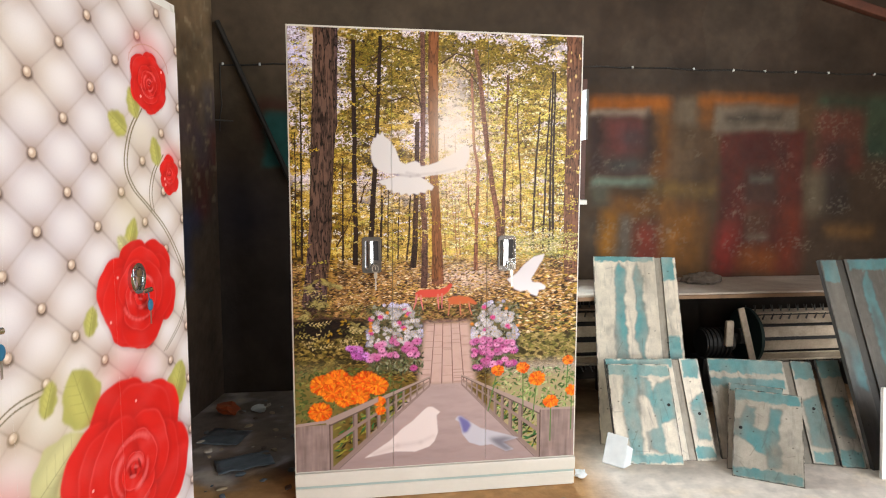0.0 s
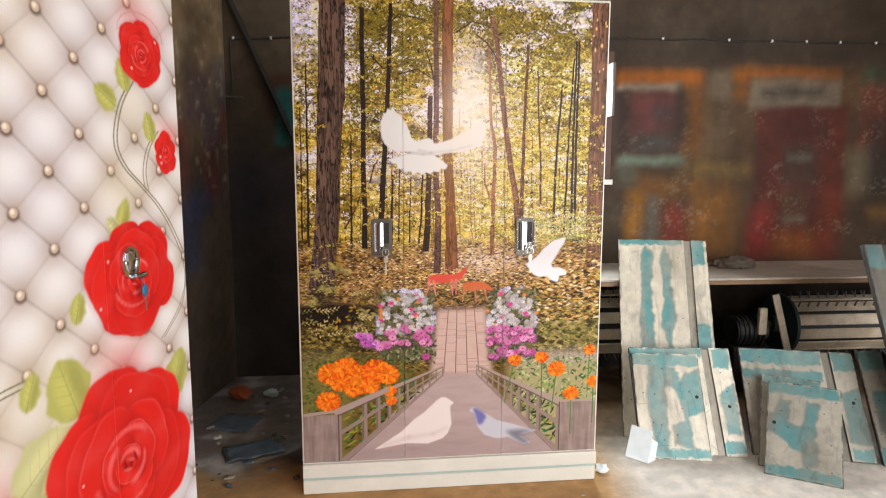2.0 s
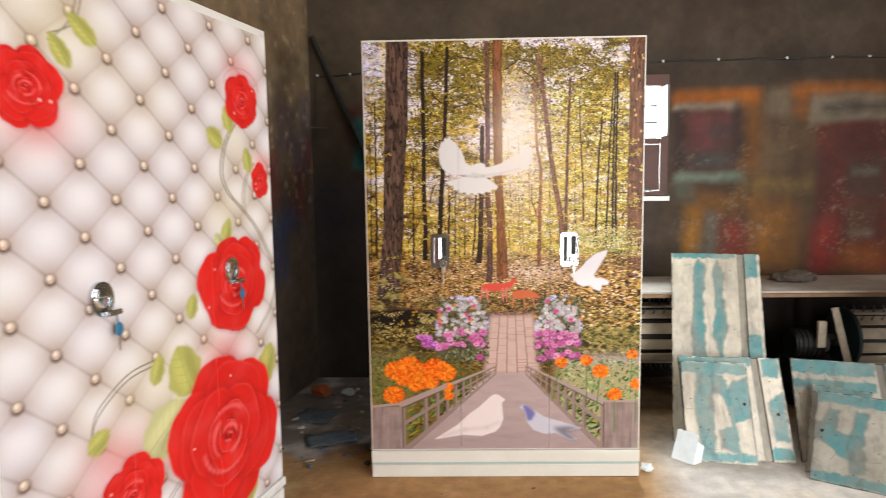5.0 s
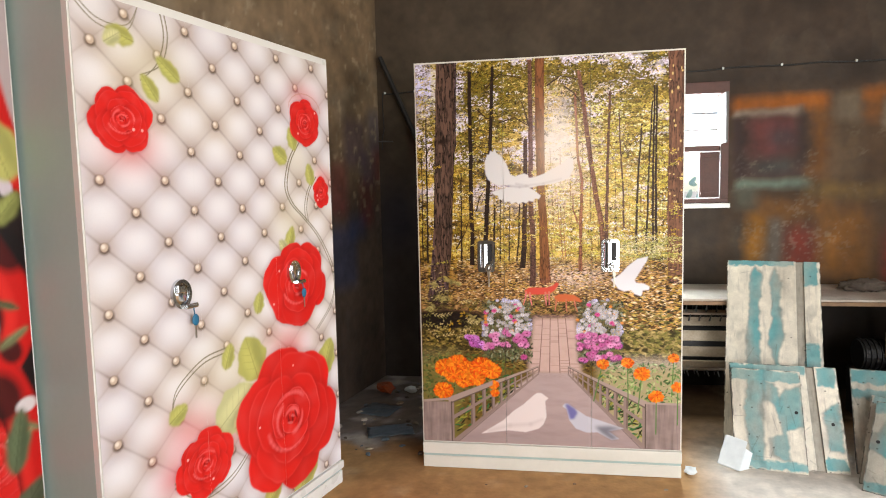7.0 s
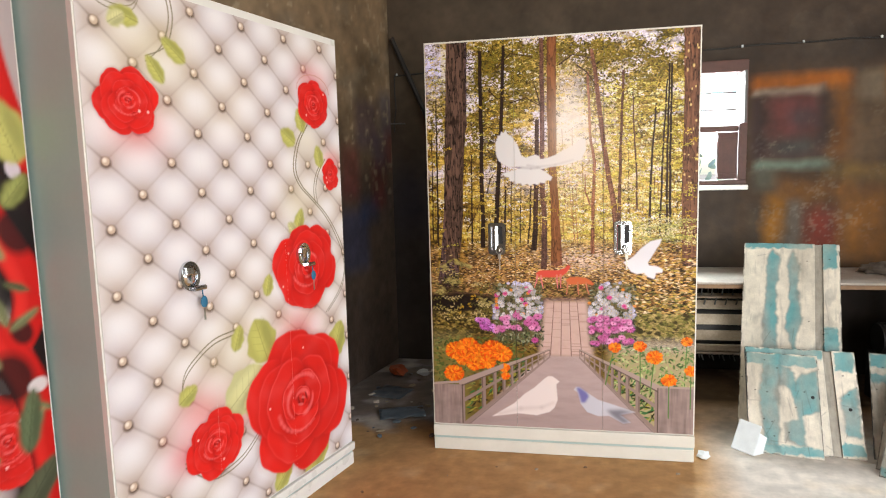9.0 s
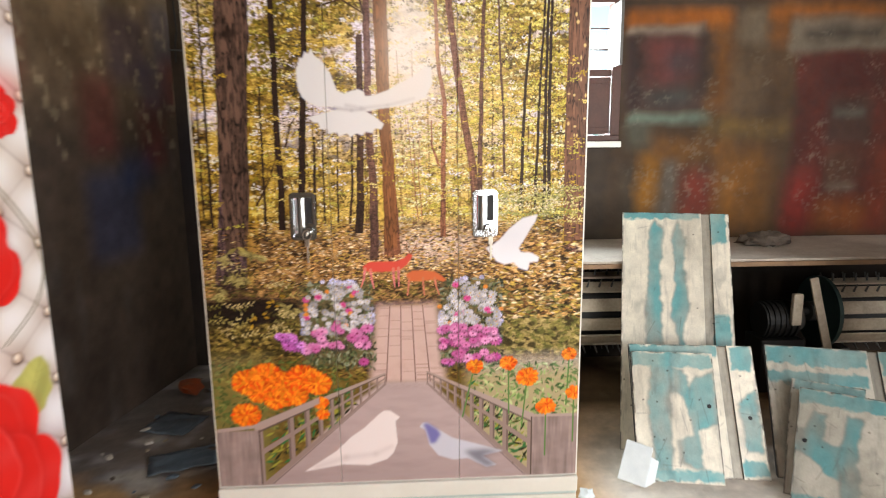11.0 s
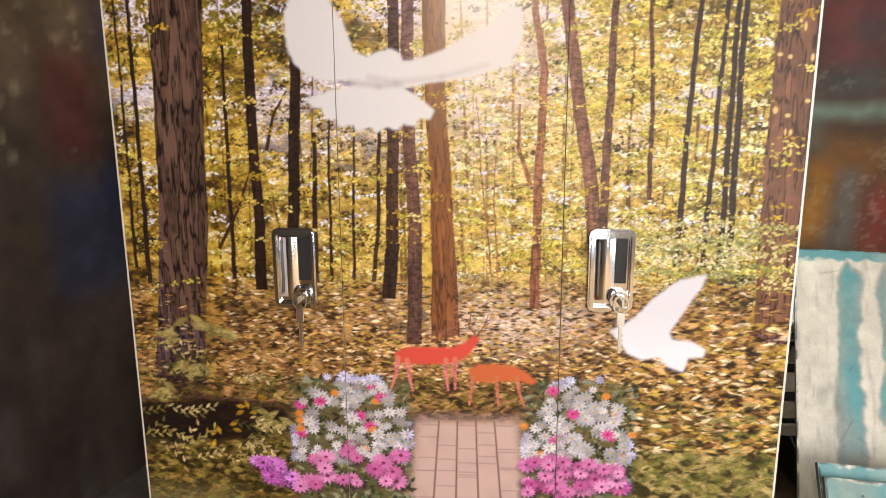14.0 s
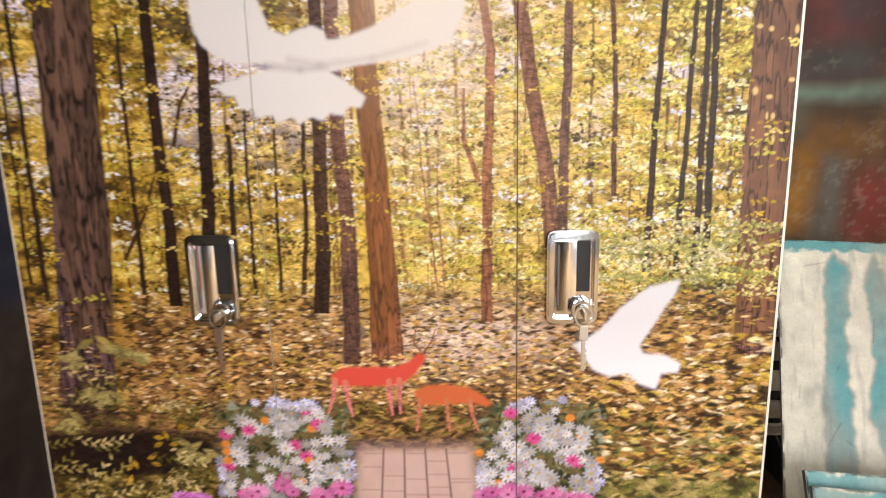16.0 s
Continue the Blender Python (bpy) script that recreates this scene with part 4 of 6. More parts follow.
    for pts in ([(0.186, 1.09), (0.225, 1.16), (0.255, 1.24)], [(0.285, 1.27), (0.30, 1.33), (0.325, 1.37)], [(0.40, 1.68), (0.47, 1.70), (0.535, 1.66)], [(0.62, 1.84), (0.68, 1.88), (0.76, 1.86)],
                [(0.70, 1.83), (0.74, 1.80), (0.78, 1.74)], [(0.30, 1.74), (0.34, 1.70), (0.40, 1.71)], [(0.34, 1.84), (0.40, 1.90), (0.50, 1.88)], [(0.535, 1.66), (0.52, 1.72), (0.50, 1.78)]):
        c.line(at(pts), 0.007, lin(72, 48, 24), 0.003)
    trunk(c, [(1.97 - Z0, 0.564 - U0, 0.608 - U0), (1.63 - Z0, 0.563 - U0, 0.606 - U0), (1.50 - Z0, 0.567 - U0, 0.608 - U0), (1.376 - Z0, 0.569 - U0, 0.606 - U0), (1.228 - Z0, 0.577 - U0, 0.616 - U0),
              (1.08 - Z0, 0.579 - U0, 0.624 - U0), (0.912 - Z0, 0.579 - U0, 0.632 - U0)], warm, 0.55, 0.5)
    trunk(c, [(1.97 - Z0, 0.105 - U0, 0.203 - U0), (1.63 - Z0, 0.094 - U0, 0.196 - U0), (1.59 - Z0, 0.089 - U0, 0.198 - U0), (1.55 - Z0, 0.090 - U0, 0.188 - U0), (1.42 - Z0, 0.085 - U0, 0.179 - U0), (1.236 - Z0, 0.078 - U0, 0.170 - U0),
              (1.137 - Z0, 0.073 - U0, 0.169 - U0), (0.93 - Z0, 0.052 - U0, 0.148 - U0), (0.80 - Z0, 0.030 - U0, 0.140 - U0)], lin(94, 72, 60), 1.0, 0.1)
    c.blob(*P(0.136, 1.603), 0.024, 0.014, lin(46, 30, 22), 0.3, 0.8, 2, 0.85)
    trunk(c, [(1.97 - Z0, 1.150 - U0, 1.219 - U0), (1.65 - Z0, 1.156 - U0, 1.221 - U0), (1.31 - Z0, 1.151 - U0, 1.222 - U0), (1.12 - Z0, 1.152 - U0, 1.224 - U0), (0.92 - Z0, 1.157 - U0, 1.228 - U0)], lin(112, 78, 58), 0.7, -0.1)
    for _ in range(24):                     # sun specks on the bark
        c.blob(*P(r.uniform(1.16, 1.215), r.uniform(1.1, 1.9)), r.uniform(0.002, 0.005), r.uniform(0.003, 0.008), lin(244, 214, 140), 0, 0.6, 2, 0.8)
    bark = np.clip((X - 0.075) / 0.01, 0, 1) * np.clip((0.195 - X) / 0.01, 0, 1) + np.clip((X - 0.564) / 0.004, 0, 1) * np.clip((0.622 - X) / 0.004, 0, 1) + np.clip((X - 1.152) / 0.004, 0, 1)
    wood_above = np.clip(bark, 0, 1)

    def front(u, z):
        zz = z + Z0
        on_oak = 0.05 < u + U0 < 0.2
        return canopy(u, z) * (0.15 if on_oak else 0.8 if zz < 1.30 else 0.35)
    sprays(c, 420, (0.0, W, 1.02 - Z0, 1.75 - Z0), pal_b, front, 12, 0.026)
    sprays(c, 130, (0.9, W, 1.02 - Z0, 1.14 - Z0), [lin(150, 150, 76), lin(200, 190, 100), lin(230, 214, 150)], None, 14, 0.05)
    # forest floor
    floor_m = np.clip((1.04 + 0.03 * (n_big - 0.5) - Y) / 0.06, 0, 1)
    fl = np.clip(0.5 + 1.2 * (n_mid - 0.5) + 1.4 * (n_small - 0.5), 0, 1)[..., None]
    fcol = lin(62, 42, 20) + (lin(200, 154, 82) - lin(62, 42, 20)) * fl
    tm = floor_m * np.clip((np.minimum(X - 0.155, 1.15 - X)) / 0.03 + 0.5, 0.0, 1) + floor_m * np.clip((0.84 - Y) / 0.03, 0, 1) + floor_m * np.clip((0.05 - X) / 0.02, 0, 1)
    tm = np.clip(tm, 0, 1)[..., None]
    c.a = c.a * (1 - tm) + fcol * tm
    c.put(np.exp(-(((X - 0.73) / 0.15) ** 2 + ((Y - 0.955) / 0.05) ** 2)) * 0.8, lin(250, 222, 178))
    litter = [lin(244, 214, 150), lin(220, 172, 92), lin(176, 130, 58), lin(120, 82, 38), lin(78, 54, 24), lin(50, 36, 16), lin(196, 164, 66)]
    edge = lambda u, z: 1.0 if 0.16 < u + U0 < 1.15 or z + Z0 < 0.83 or u + U0 < 0.04 else 0.2
    dabs(c, 6400, (0, W, 0.82 - Z0, 1.03 - Z0), litter, (0.003, 0.008), 0.30, edge, 0.2)
    grass = [lin(110, 96, 34), lin(136, 116, 46), lin(78, 68, 24), lin(164, 140, 62), lin(48, 38, 14)]
    c.put(np.clip((0.78 - Y) / 0.08, 0, 1) * 0.8, lin(98, 84, 36))
    dabs(c, 5200, (0, W, 0.50 - Z0, 0.84 - Z0), grass + litter[3:6], (0.0035, 0.010), 0.36, None, 0.3)
    dabs(c, 1100, (0.92, W, 0.58 - Z0, 0.80 - Z0), [lin(140, 128, 58), lin(110, 106, 44), lin(176, 154, 84), lin(66, 58, 24)], (0.007, 0.017), 0.5, None, 0.4)
    dabs(c, 1000, (0.92, W, 0.70 - Z0, 0.96 - Z0), litter, (0.005, 0.013), 0.32, None, 0.25)
    # trunk feet over the litter
    trunk(c, [(1.08 - Z0, 0.579 - U0, 0.624 - U0), (0.912 - Z0, 0.577 - U0, 0.633 - U0)], warm, 0.6, 0.4)
    trunk(c, [(1.10 - Z0, 0.536 - U0, 0.564 - U0), (0.908 - Z0, 0.531 - U0, 0.561 - U0)], brown, 0.55, 0.3)
    trunk(c, [(1.10 - Z0, 0.496 - U0, 0.522 - U0), (0.995 - Z0, 0.487 - U0, 0.514 - U0)], dkbrown, 0.5, 0.3)
    trunk(c, [(1.10 - Z0, 0.759 - U0, 0.776 - U0), (0.98 - Z0, 0.757 - U0, 0.777 - U0)], warm, 0.5, 0.3)
    trunk(c, [(1.10 - Z0, 0.252 - U0, 0.274 - U0), (1.01 - Z0, 0.248 - U0, 0.272 - U0)], dkbrown, 0.5, 0.3)
    dabs(c, 160, (0.45, 0.70, 0.895 - Z0, 0.925 - Z0), litter, (0.003, 0.007), 0.4, None, 0.2)
    # dark foot of the oak, the fallen log and the bank on the left
    c.put(np.clip((X - 0.03) / 0.02, 0, 1) * np.clip((0.15 - X) / 0.02, 0, 1) * np.clip((0.93 - Y) / 0.1, 0, 1) * np.clip((Y - 0.78) / 0.02, 0, 1) * 0.6, lin(48, 32, 26))
    c.poly(at([(0.0, 0.785), (0.14, 0.792), (0.283, 0.785), (0.31, 0.762), (0.295, 0.725), (0.20, 0.70), (0.125, 0.69), (0.0, 0.70)]), lin(24, 15, 12), 0.008, 0.95)
    c.line(at([(0.0, 0.785), (0.14, 0.792), (0.283, 0.784)]), 0.005, lin(92, 66, 48), opacity=0.7)
    dabs(c, 520, (0, 0.32, 0.59 - Z0, 0.70 - Z0), grass + [lin(60, 48, 18)], (0.006, 0.014), 0.45, None, 0.4)
    for k in range(11):
        c.leaf(*P(0.14 + 0.011 * k + r.normal(0, 0.006), 0.70 + 0.010 * k + r.normal(0, 0.009)), 0.018, 0.009, shade(lin(190, 150, 40), r.uniform(0.6, 1.1)), r.normal(0.5, 0.9))
    for cx, cz in ((0.09, 0.855), (0.12, 0.845), (0.07, 0.92), (0.13, 0.935), (0.17, 0.925), (0.28, 0.735), (0.26, 0.755), (0.05, 0.80)):
        for k in range(5):
            c.leaf(*P(cx + r.normal(0, 0.016), cz + r.normal(0, 0.008)), 0.034, 0.013, shade(lin(176, 160, 84), r.uniform(0.6, 1.2)), r.normal(0, 0.6))
    for _ in range(46):                     # fronds over the log and at the oak's foot
        u, z = r.uniform(0.02, 0.36), r.uniform(0.66, 0.90)
        col, tilt = [lin(176, 158, 78), lin(128, 118, 50), lin(206, 184, 110), lin(96, 88, 36)][r.integers(4)], r.normal(0.1, 0.5)
        for q in range(7):
            d = (q - 3) * 0.008
            c.leaf(*P(u + d, z + d * tilt + 0.004 * (-1) ** q), 0.014, 0.0055, shade(col, r.uniform(0.6, 1.15)), tilt + 0.7 * (-1) ** q)
    # meadow beside the bridge
    c.put(np.clip((0.62 - Y) / 0.05, 0, 1) * np.clip((0.22 - X) / 0.05, 0, 1) * 0.6, lin(128, 120, 66))
    c.put(np.clip((0.60 - Y) / 0.05, 0, 1) * np.clip((X - 0.82) / 0.06, 0, 1) * 0.75, lin(186, 172, 134))
    dabs(c, 600, (0.0, 0.45, 0.34 - Z0, 0.58 - Z0), [lin(98, 112, 56), lin(130, 130, 70), lin(70, 84, 40)], (0.005, 0.012), 0.4, None, 0.8)
    dabs(c, 700, (0.85, W, 0.22 - Z0, 0.55 - Z0), [lin(92, 122, 66), lin(140, 160, 96), lin(60, 92, 46), lin(178, 186, 130)], (0.005, 0.013), 0.35, None, 1.1)
    fleck = np.clip(0.55 - 0.2 * glow, 0, 1) * np.clip((Y - 0.46) / 0.12, 0, 1) * (1 - 0.92 * wood_above * np.clip((Y - 0.93) / 0.03, 0, 1)) * (1 - 0.7 * np.clip(glow * 1.4, 0, 1))
    # paved path
    path = at([(0.548, 0.758), (0.742, 0.761), (0.770, 0.485), (0.521, 0.490)])
    c.poly(path, lin(204, 176, 164), 0.010)
    pm = c.poly_mask(path, 0.006)
    fleck *= 1 - pm
    c.put(pm * np.clip((c.noise(0.04, 0.03) - 0.45) * 2, 0, 1) * 0.3, lin(172, 138, 128))
    for k in range(1, 5):
        t = k / 5
        c.line(at([(0.556 + 0.176 * t, 0.755), (0.524 + 0.244 * t, 0.49)]), 0.003, lin(112, 82, 74), 0.0042, opacity=0.85)
    for k in range(46):
        t, q = r.integers(5) / 5 + 0.02, r.random()
        z = 0.75 - 0.255 * q
        ul, wr = 0.556 - 0.032 * q, 0.176 + 0.068 * q
        c.line(at([(ul + wr * t, z), (ul + wr * (t + 0.17), z)]), 0.0022, lin(146, 114, 104), opacity=0.5)
    c.put(np.exp(-(((X - 0.65) / 0.1) ** 2 + ((Y - 0.765) / 0.010) ** 2)) * 0.7, lin(112, 84, 60))
    # plank deck of the bridge
    deck = at([(0.560, 0.49), (0.722, 0.49), (0.80, 0.40), (1.09, 0.10), (0.13, 0.10), (0.46, 0.42)])
    c.poly(deck, lin(188, 168, 162), 0.006)
    dm = c.poly_mask(deck, 0.006)
    c.put(dm * np.clip((c.noise(0.08, 0.02) - 0.4) * 2, 0, 1) * 0.3, lin(146, 126, 120))
    c.put(dm * np.clip((0.34 - Y) / 0.18, 0, 1) * 0.35, lin(130, 108, 104))
    wood, wood_d, wood_l = lin(150, 130, 120), lin(98, 82, 74), lin(170, 150, 140)
    # leaves glimpsed through the railings
    for k in range(220):
        t = r.random()
        if r.random() < 0.5:
            u, z = 0.17 + 0.30 * t, 0.20 + 0.22 * t + r.normal(0.03, 0.035)
        else:
            u, z = 1.05 - 0.20 * t, 0.20 + 0.20 * t + r.normal(0.03, 0.035)
        c.leaf(*P(u, z), 0.034, 0.008, [lin(150, 146, 60), lin(76, 84, 36), lin(60, 110, 62), lin(46, 44, 26)][r.integers(4)], r.normal(0.6, 0.5))
    # deck again inside the railings
    c.poly(at([(0.566, 0.487), (0.715, 0.487), (1.02, 0.16), (1.06, 0.10), (0.16, 0.10), (0.20, 0.155)]), lin(182, 162, 157), 0.006)
    c.put(c.poly_mask(at([(0.566, 0.487), (0.715, 0.487), (1.02, 0.16), (1.06, 0.10), (0.16, 0.10), (0.20, 0.155)]), 0.006) * (np.clip((c.noise(0.08, 0.02) - 0.4) * 1.6, 0, 1) * 0.25 + np.clip((0.34 - Y) / 0.18, 0, 1) * 0.25), lin(132, 110, 105))
    # railings: top rail, lower rails, posts in perspective
    for s, (fu, fz), (nu, nz), bu, bz in ((-1, (0.569, 0.522), (0.145, 0.346), 0.163, 0.140), (1, (0.709, 0.524), (1.061, 0.350), 1.058, 0.140)):
        for k in range(11):
            t = (k / 10) ** 0.6 if k else 0
            u = nu + (fu - nu) * t
            zt, zb = nz + (fz - nz) * t, bz + (0.485 - bz) * t
            w = 0.022 * (1 - t) + 0.004
            c.line(at([(u, zb), (u, zt)]), w, wood, soft=0.002)
            c.line(at([(u + s * w * 0.3, zb), (u + s * w * 0.3, zt)]), w * 0.3, wood_d, opacity=0.7)
        c.line(at([(nu, nz - 0.095), ((nu + fu) / 2, (nz + fz) / 2 - 0.052), (fu, fz - 0.017)]), 0.018, wood, 0.004)
        c.line(at([(nu, nz), ((nu + fu) / 2, (nz + fz) / 2), (fu, fz)]), 0.030, wood_l, 0.007)
        c.line(at([(nu, nz - 0.016), ((nu + fu) / 2, (nz + fz) / 2 - 0.01), (fu, fz - 0.004)]), 0.007, wood_d, 0.003, opacity=0.8)
        c.line(at([(bu, bz), (fu, 0.486)]), 0.020, wood, 0.004)
        c.line(at([(bu - s * 0.012, bz - 0.008), (fu - s * 0.003, 0.484)]), 0.005, wood_d, 0.002, opacity=0.6)
    for x0, x1, zt in ((0.0, 0.145, 0.338), (1.061, 1.225, 0.356)):
        m = np.clip((X - x0) / 0.004, 0, 1) * np.clip((x1 - X) / 0.004, 0, 1) * np.clip((zt - Y) / 0.006, 0, 1)
        g = 0.84 + 0.5 * (c.noise(0.012, 0.12, 2) - 0.5) + 0.3 * (n_mid - 0.5)
        c.a = c.a * (1 - m[..., None]) + (lin(162, 142, 134)[None, None] * g[..., None]) * m[..., None]
    c.line(at([(0.0, 0.336), (0.145, 0.350)]), 0.012, wood_l)
    c.line(at([(1.06, 0.356), (1.22, 0.354)]), 0.010, wood_l)
    c.line(at([(0.146, 0.335), (0.146, 0.13)]), 0.005, wood_d)
    c.line(at([(1.062, 0.35), (1.062, 0.13)]), 0.005, wood_d)
    # beds: white daisies, pink daisies
    for u0, u1 in ((0.305, 0.535), (0.752, 0.955)):
        bed = np.clip((np.minimum(X - u0, u1 - X)) / 0.03 + 0.4, 0, 1) * np.clip(np.minimum(Y - 0.54, 0.85 - Y) / 0.03, 0, 1)
        c.put(bed * 0.65, lin(96, 94, 70))
        fleck *= 1 - 0.8 * np.clip(bed, 0, 1)
        dabs(c, 600, (u0, u1, 0.54 - Z0, 0.84 - Z0), [lin(96, 108, 72), lin(58, 68, 42), lin(144, 148, 120), lin(44, 46, 30)], (0.004, 0.010), 0.4, None, 1.0)
        for k in range(170):
            u, z = r.uniform(u0, u1), r.uniform(0.665, 0.845)
            if abs((u - (u0 + u1) / 2) / (u1 - u0) * 2) > 1 - 0.6 * max(0, (z - 0.76) / 0.09):
                continue
            t = r.random()
            if t < 0.88:
                daisy(c, *P(u, z), r.uniform(0.008, 0.015), 9, shade(lin(222, 218, 222), r.uniform(0.4, 1.0)), lin(196, 170, 90), 0.8, r.random())
            elif t < 0.94:
                daisy(c, *P(u, z), 0.013, 9, lin(214, 86, 150), lin(170, 50, 80), 0.8, r.random())
            else:
                c.blob(*P(u, z), 0.008, 0.007, lin(216, 140, 60), 0, 0.5)
    for u0, u1, k2 in ((0.228, 0.525, 78), (0.752, 0.945, 50)):
        for k in range(k2):
            u, z = r.uniform(u0, u1), 0.69 - 0.145 * r.random()
            if u0 < 0.5 and (z < 0.585 - 0.22 * (u - 0.40) or (u < 0.33 and z > 0.665)):
                continue
            t = r.random()
            c.blob(*P(u, z - 0.006), 0.018, 0.012, lin(74, 40, 60), 0, 0.7, 2, 0.6)
            daisy(c, *P(u, z), r.uniform(0.012, 0.022), 12, lin(232, 160, 202) * (1 - t) + lin(190, 84, 146) * t, lin(136, 40, 90), 0.72, r.random())
    fleck *= 1 - 0.85 * np.clip(1.6 * np.exp(-(((X - 0.24) / 0.17) ** 4 + ((Y - 0.47) / 0.11) ** 4)), 0, 1)
    # marigolds
    for u, z, q in ((0.12, 0.505, 0.050), (0.18, 0.522, 0.056), (0.235, 0.490, 0.060), (0.30, 0.510, 0.058), (0.345, 0.495, 0.045), (0.16, 0.470, 0.042), (0.27, 0.455, 0.042), (0.21, 0.440, 0.036), (0.108, 0.392, 0.046), (0.355, 0.425, 0.02), (0.36, 0.385, 0.016)):
        marigold(c, *P(u, z), q)
    for u, z, q in ((0.867, 0.539, 0.024), (0.981, 0.547, 0.024), (1.045, 0.496, 0.034), (1.110, 0.388, 0.030), (1.186, 0.572, 0.020), (1.205, 0.436, 0.024)):
        c.line(at([(u, z), (u + r.normal(0, 0.02), z - 0.18)]), 0.005, lin(96, 128, 70))
        marigold(c, *P(u, z), q)
    c.poly(at([(0.145, 0.362), (0.145, 0.338), (0.35, 0.424), (0.35, 0.446)]), wood_l, 0.003)
    # plain pale shapes over the scene
    white, shadow = lin(236, 234, 232), lin(190, 184, 186)

    def plain(pts, col, soft=0.002):
        nonlocal fleck
        q = at(pts)
        fleck = fleck * (1 - c.poly_mask(q, 0.003))
        c.poly(q, col, soft)
    plain([(0.357, 1.358), (0.372, 1.342), (0.388, 1.340), (0.392, 1.322), (0.412, 1.322), (0.420, 1.308), (0.442, 1.312), (0.450, 1.300), (0.474, 1.308), (0.484, 1.297), (0.503, 1.308), (0.520, 1.301),
           (0.532, 1.313), (0.552, 1.308), (0.560, 1.322), (0.580, 1.320), (0.588, 1.336), (0.555, 1.362), (0.522, 1.382), (0.470, 1.388), (0.41, 1.372)], white)
    plain([(0.470, 1.375), (0.433, 1.388), (0.390, 1.389), (0.362, 1.400), (0.342, 1.418), (0.332, 1.440), (0.328, 1.470), (0.329, 1.505), (0.337, 1.516), (0.338, 1.534), (0.349, 1.532), (0.355, 1.552), (0.366, 1.545), (0.376, 1.560), (0.384, 1.540), (0.407, 1.522),
           (0.430, 1.486), (0.448, 1.437), (0.470, 1.428), (0.490, 1.436), (0.511, 1.441), (0.527, 1.434), (0.534, 1.420), (0.560, 1.423), (0.599, 1.436), (0.641, 1.460), (0.680, 1.478), (0.717, 1.508), (0.736, 1.503),
           (0.738, 1.455), (0.718, 1.413), (0.653, 1.390), (0.578, 1.382), (0.530, 1.372)], white)
    c.line(at([(0.475, 1.392), (0.52, 1.384), (0.60, 1.392), (0.68, 1.412)]), 0.010, shadow, 0.004, soft=0.012, opacity=0.5)
    c.line(at([(0.44, 1.385), (0.49, 1.378), (0.53, 1.380)]), 0.010, shadow, 0.006, soft=0.010, opacity=0.6)
    plain([(0.903, 0.940), (0.925, 0.950), (0.947, 0.965), (0.980, 1.003), (1.022, 1.036), (1.070, 1.047), (1.062, 1.022), (1.047, 1.000), (1.028, 0.966), (1.011, 0.939), (1.017, 0.925), (1.052, 0.922), (1.078, 0.907), (1.073, 0.892), (1.048, 0.890), (1.040, 0.863), (1.014, 0.871), (0.994, 0.890), (0.964, 0.885), (0.939, 0.896), (0.922, 0.920)], lin(232, 230, 232))
    plain([(0.545, 0.379), (0.562, 0.391), (0.581, 0.391), (0.597, 0.380), (0.615, 0.366), (0.600, 0.352), (0.602, 0.320), (0.606, 0.275), (0.590, 0.235), (0.569, 0.214), (0.507, 0.194), (0.422, 0.200), (0.289, 0.179), (0.36, 0.225), (0.398, 0.250), (0.45, 0.300), (0.496, 0.332)], lin(228, 216, 210), 0.003)
    c.line(at([(0.33, 0.195), (0.43, 0.225), (0.53, 0.235), (0.585, 0.26)]), 0.020, lin(196, 180, 174), 0.008, soft=0.02, opacity=0.45)
    plain([(0.680, 0.329), (0.692, 0.342), (0.707, 0.342), (0.738, 0.320), (0.793, 0.284), (0.869, 0.261), (0.965, 0.230), (0.895, 0.214), (0.944, 0.178), (0.909, 0.171), (0.844, 0.207), (0.795, 0.203), (0.743, 0.221), (0.713, 0.261), (0.700, 0.315)], lin(196, 194, 200), 0.002)
    c.poly(at([(0.692, 0.340), (0.707, 0.341), (0.738, 0.320), (0.752, 0.300), (0.735, 0.268), (0.716, 0.265), (0.702, 0.315)]), lin(108, 104, 164), 0.006, 0.9)
    c.poly(at([(0.83, 0.235), (0.90, 0.240), (0.965, 0.230), (0.895, 0.214), (0.944, 0.178), (0.909, 0.171), (0.86, 0.205)]), lin(92, 90, 100), 0.008, 0.75)
    rust, tan = lin(214, 84, 70), lin(204, 108, 66)
    plain([(0.508, 0.888), (0.530, 0.902), (0.575, 0.902), (0.615, 0.903), (0.640, 0.912), (0.655, 0.928), (0.668, 0.922), (0.662, 0.908), (0.648, 0.890), (0.625, 0.872), (0.57, 0.868), (0.53, 0.870), (0.510, 0.875)], rust)
    plain([(0.645, 0.858), (0.665, 0.870), (0.700, 0.872), (0.738, 0.866), (0.758, 0.854), (0.776, 0.838), (0.765, 0.832), (0.740, 0.840), (0.70, 0.836), (0.655, 0.836)], tan)
    for u, z, du in ((0.515, 0.880, -0.014), (0.532, 0.876, 0.010), (0.605, 0.878, 0.004), (0.622, 0.880, 0.0)):
        c.line(at([(u, z), (u + du * 0.3, z - 0.030), (u + du, z - 0.060)]), 0.010, lin(212, 124, 104), 0.004)
    for u, z, du in ((0.655, 0.845, -0.006), (0.700, 0.845, 0.004), (0.738, 0.845, 0.014)):
        c.line(at([(u, z), (u + du * 0.3, z - 0.028), (u + du, z - 0.055)]), 0.008, lin(196, 120, 80), 0.004)
    for sgn in (-1, 1):
        c.line(at([(0.662, 0.925), (0.662 + 0.014 * sgn, 0.945), (0.668 + 0.016 * sgn, 0.968)]), 0.003, lin(150, 90, 50), 0.0015)
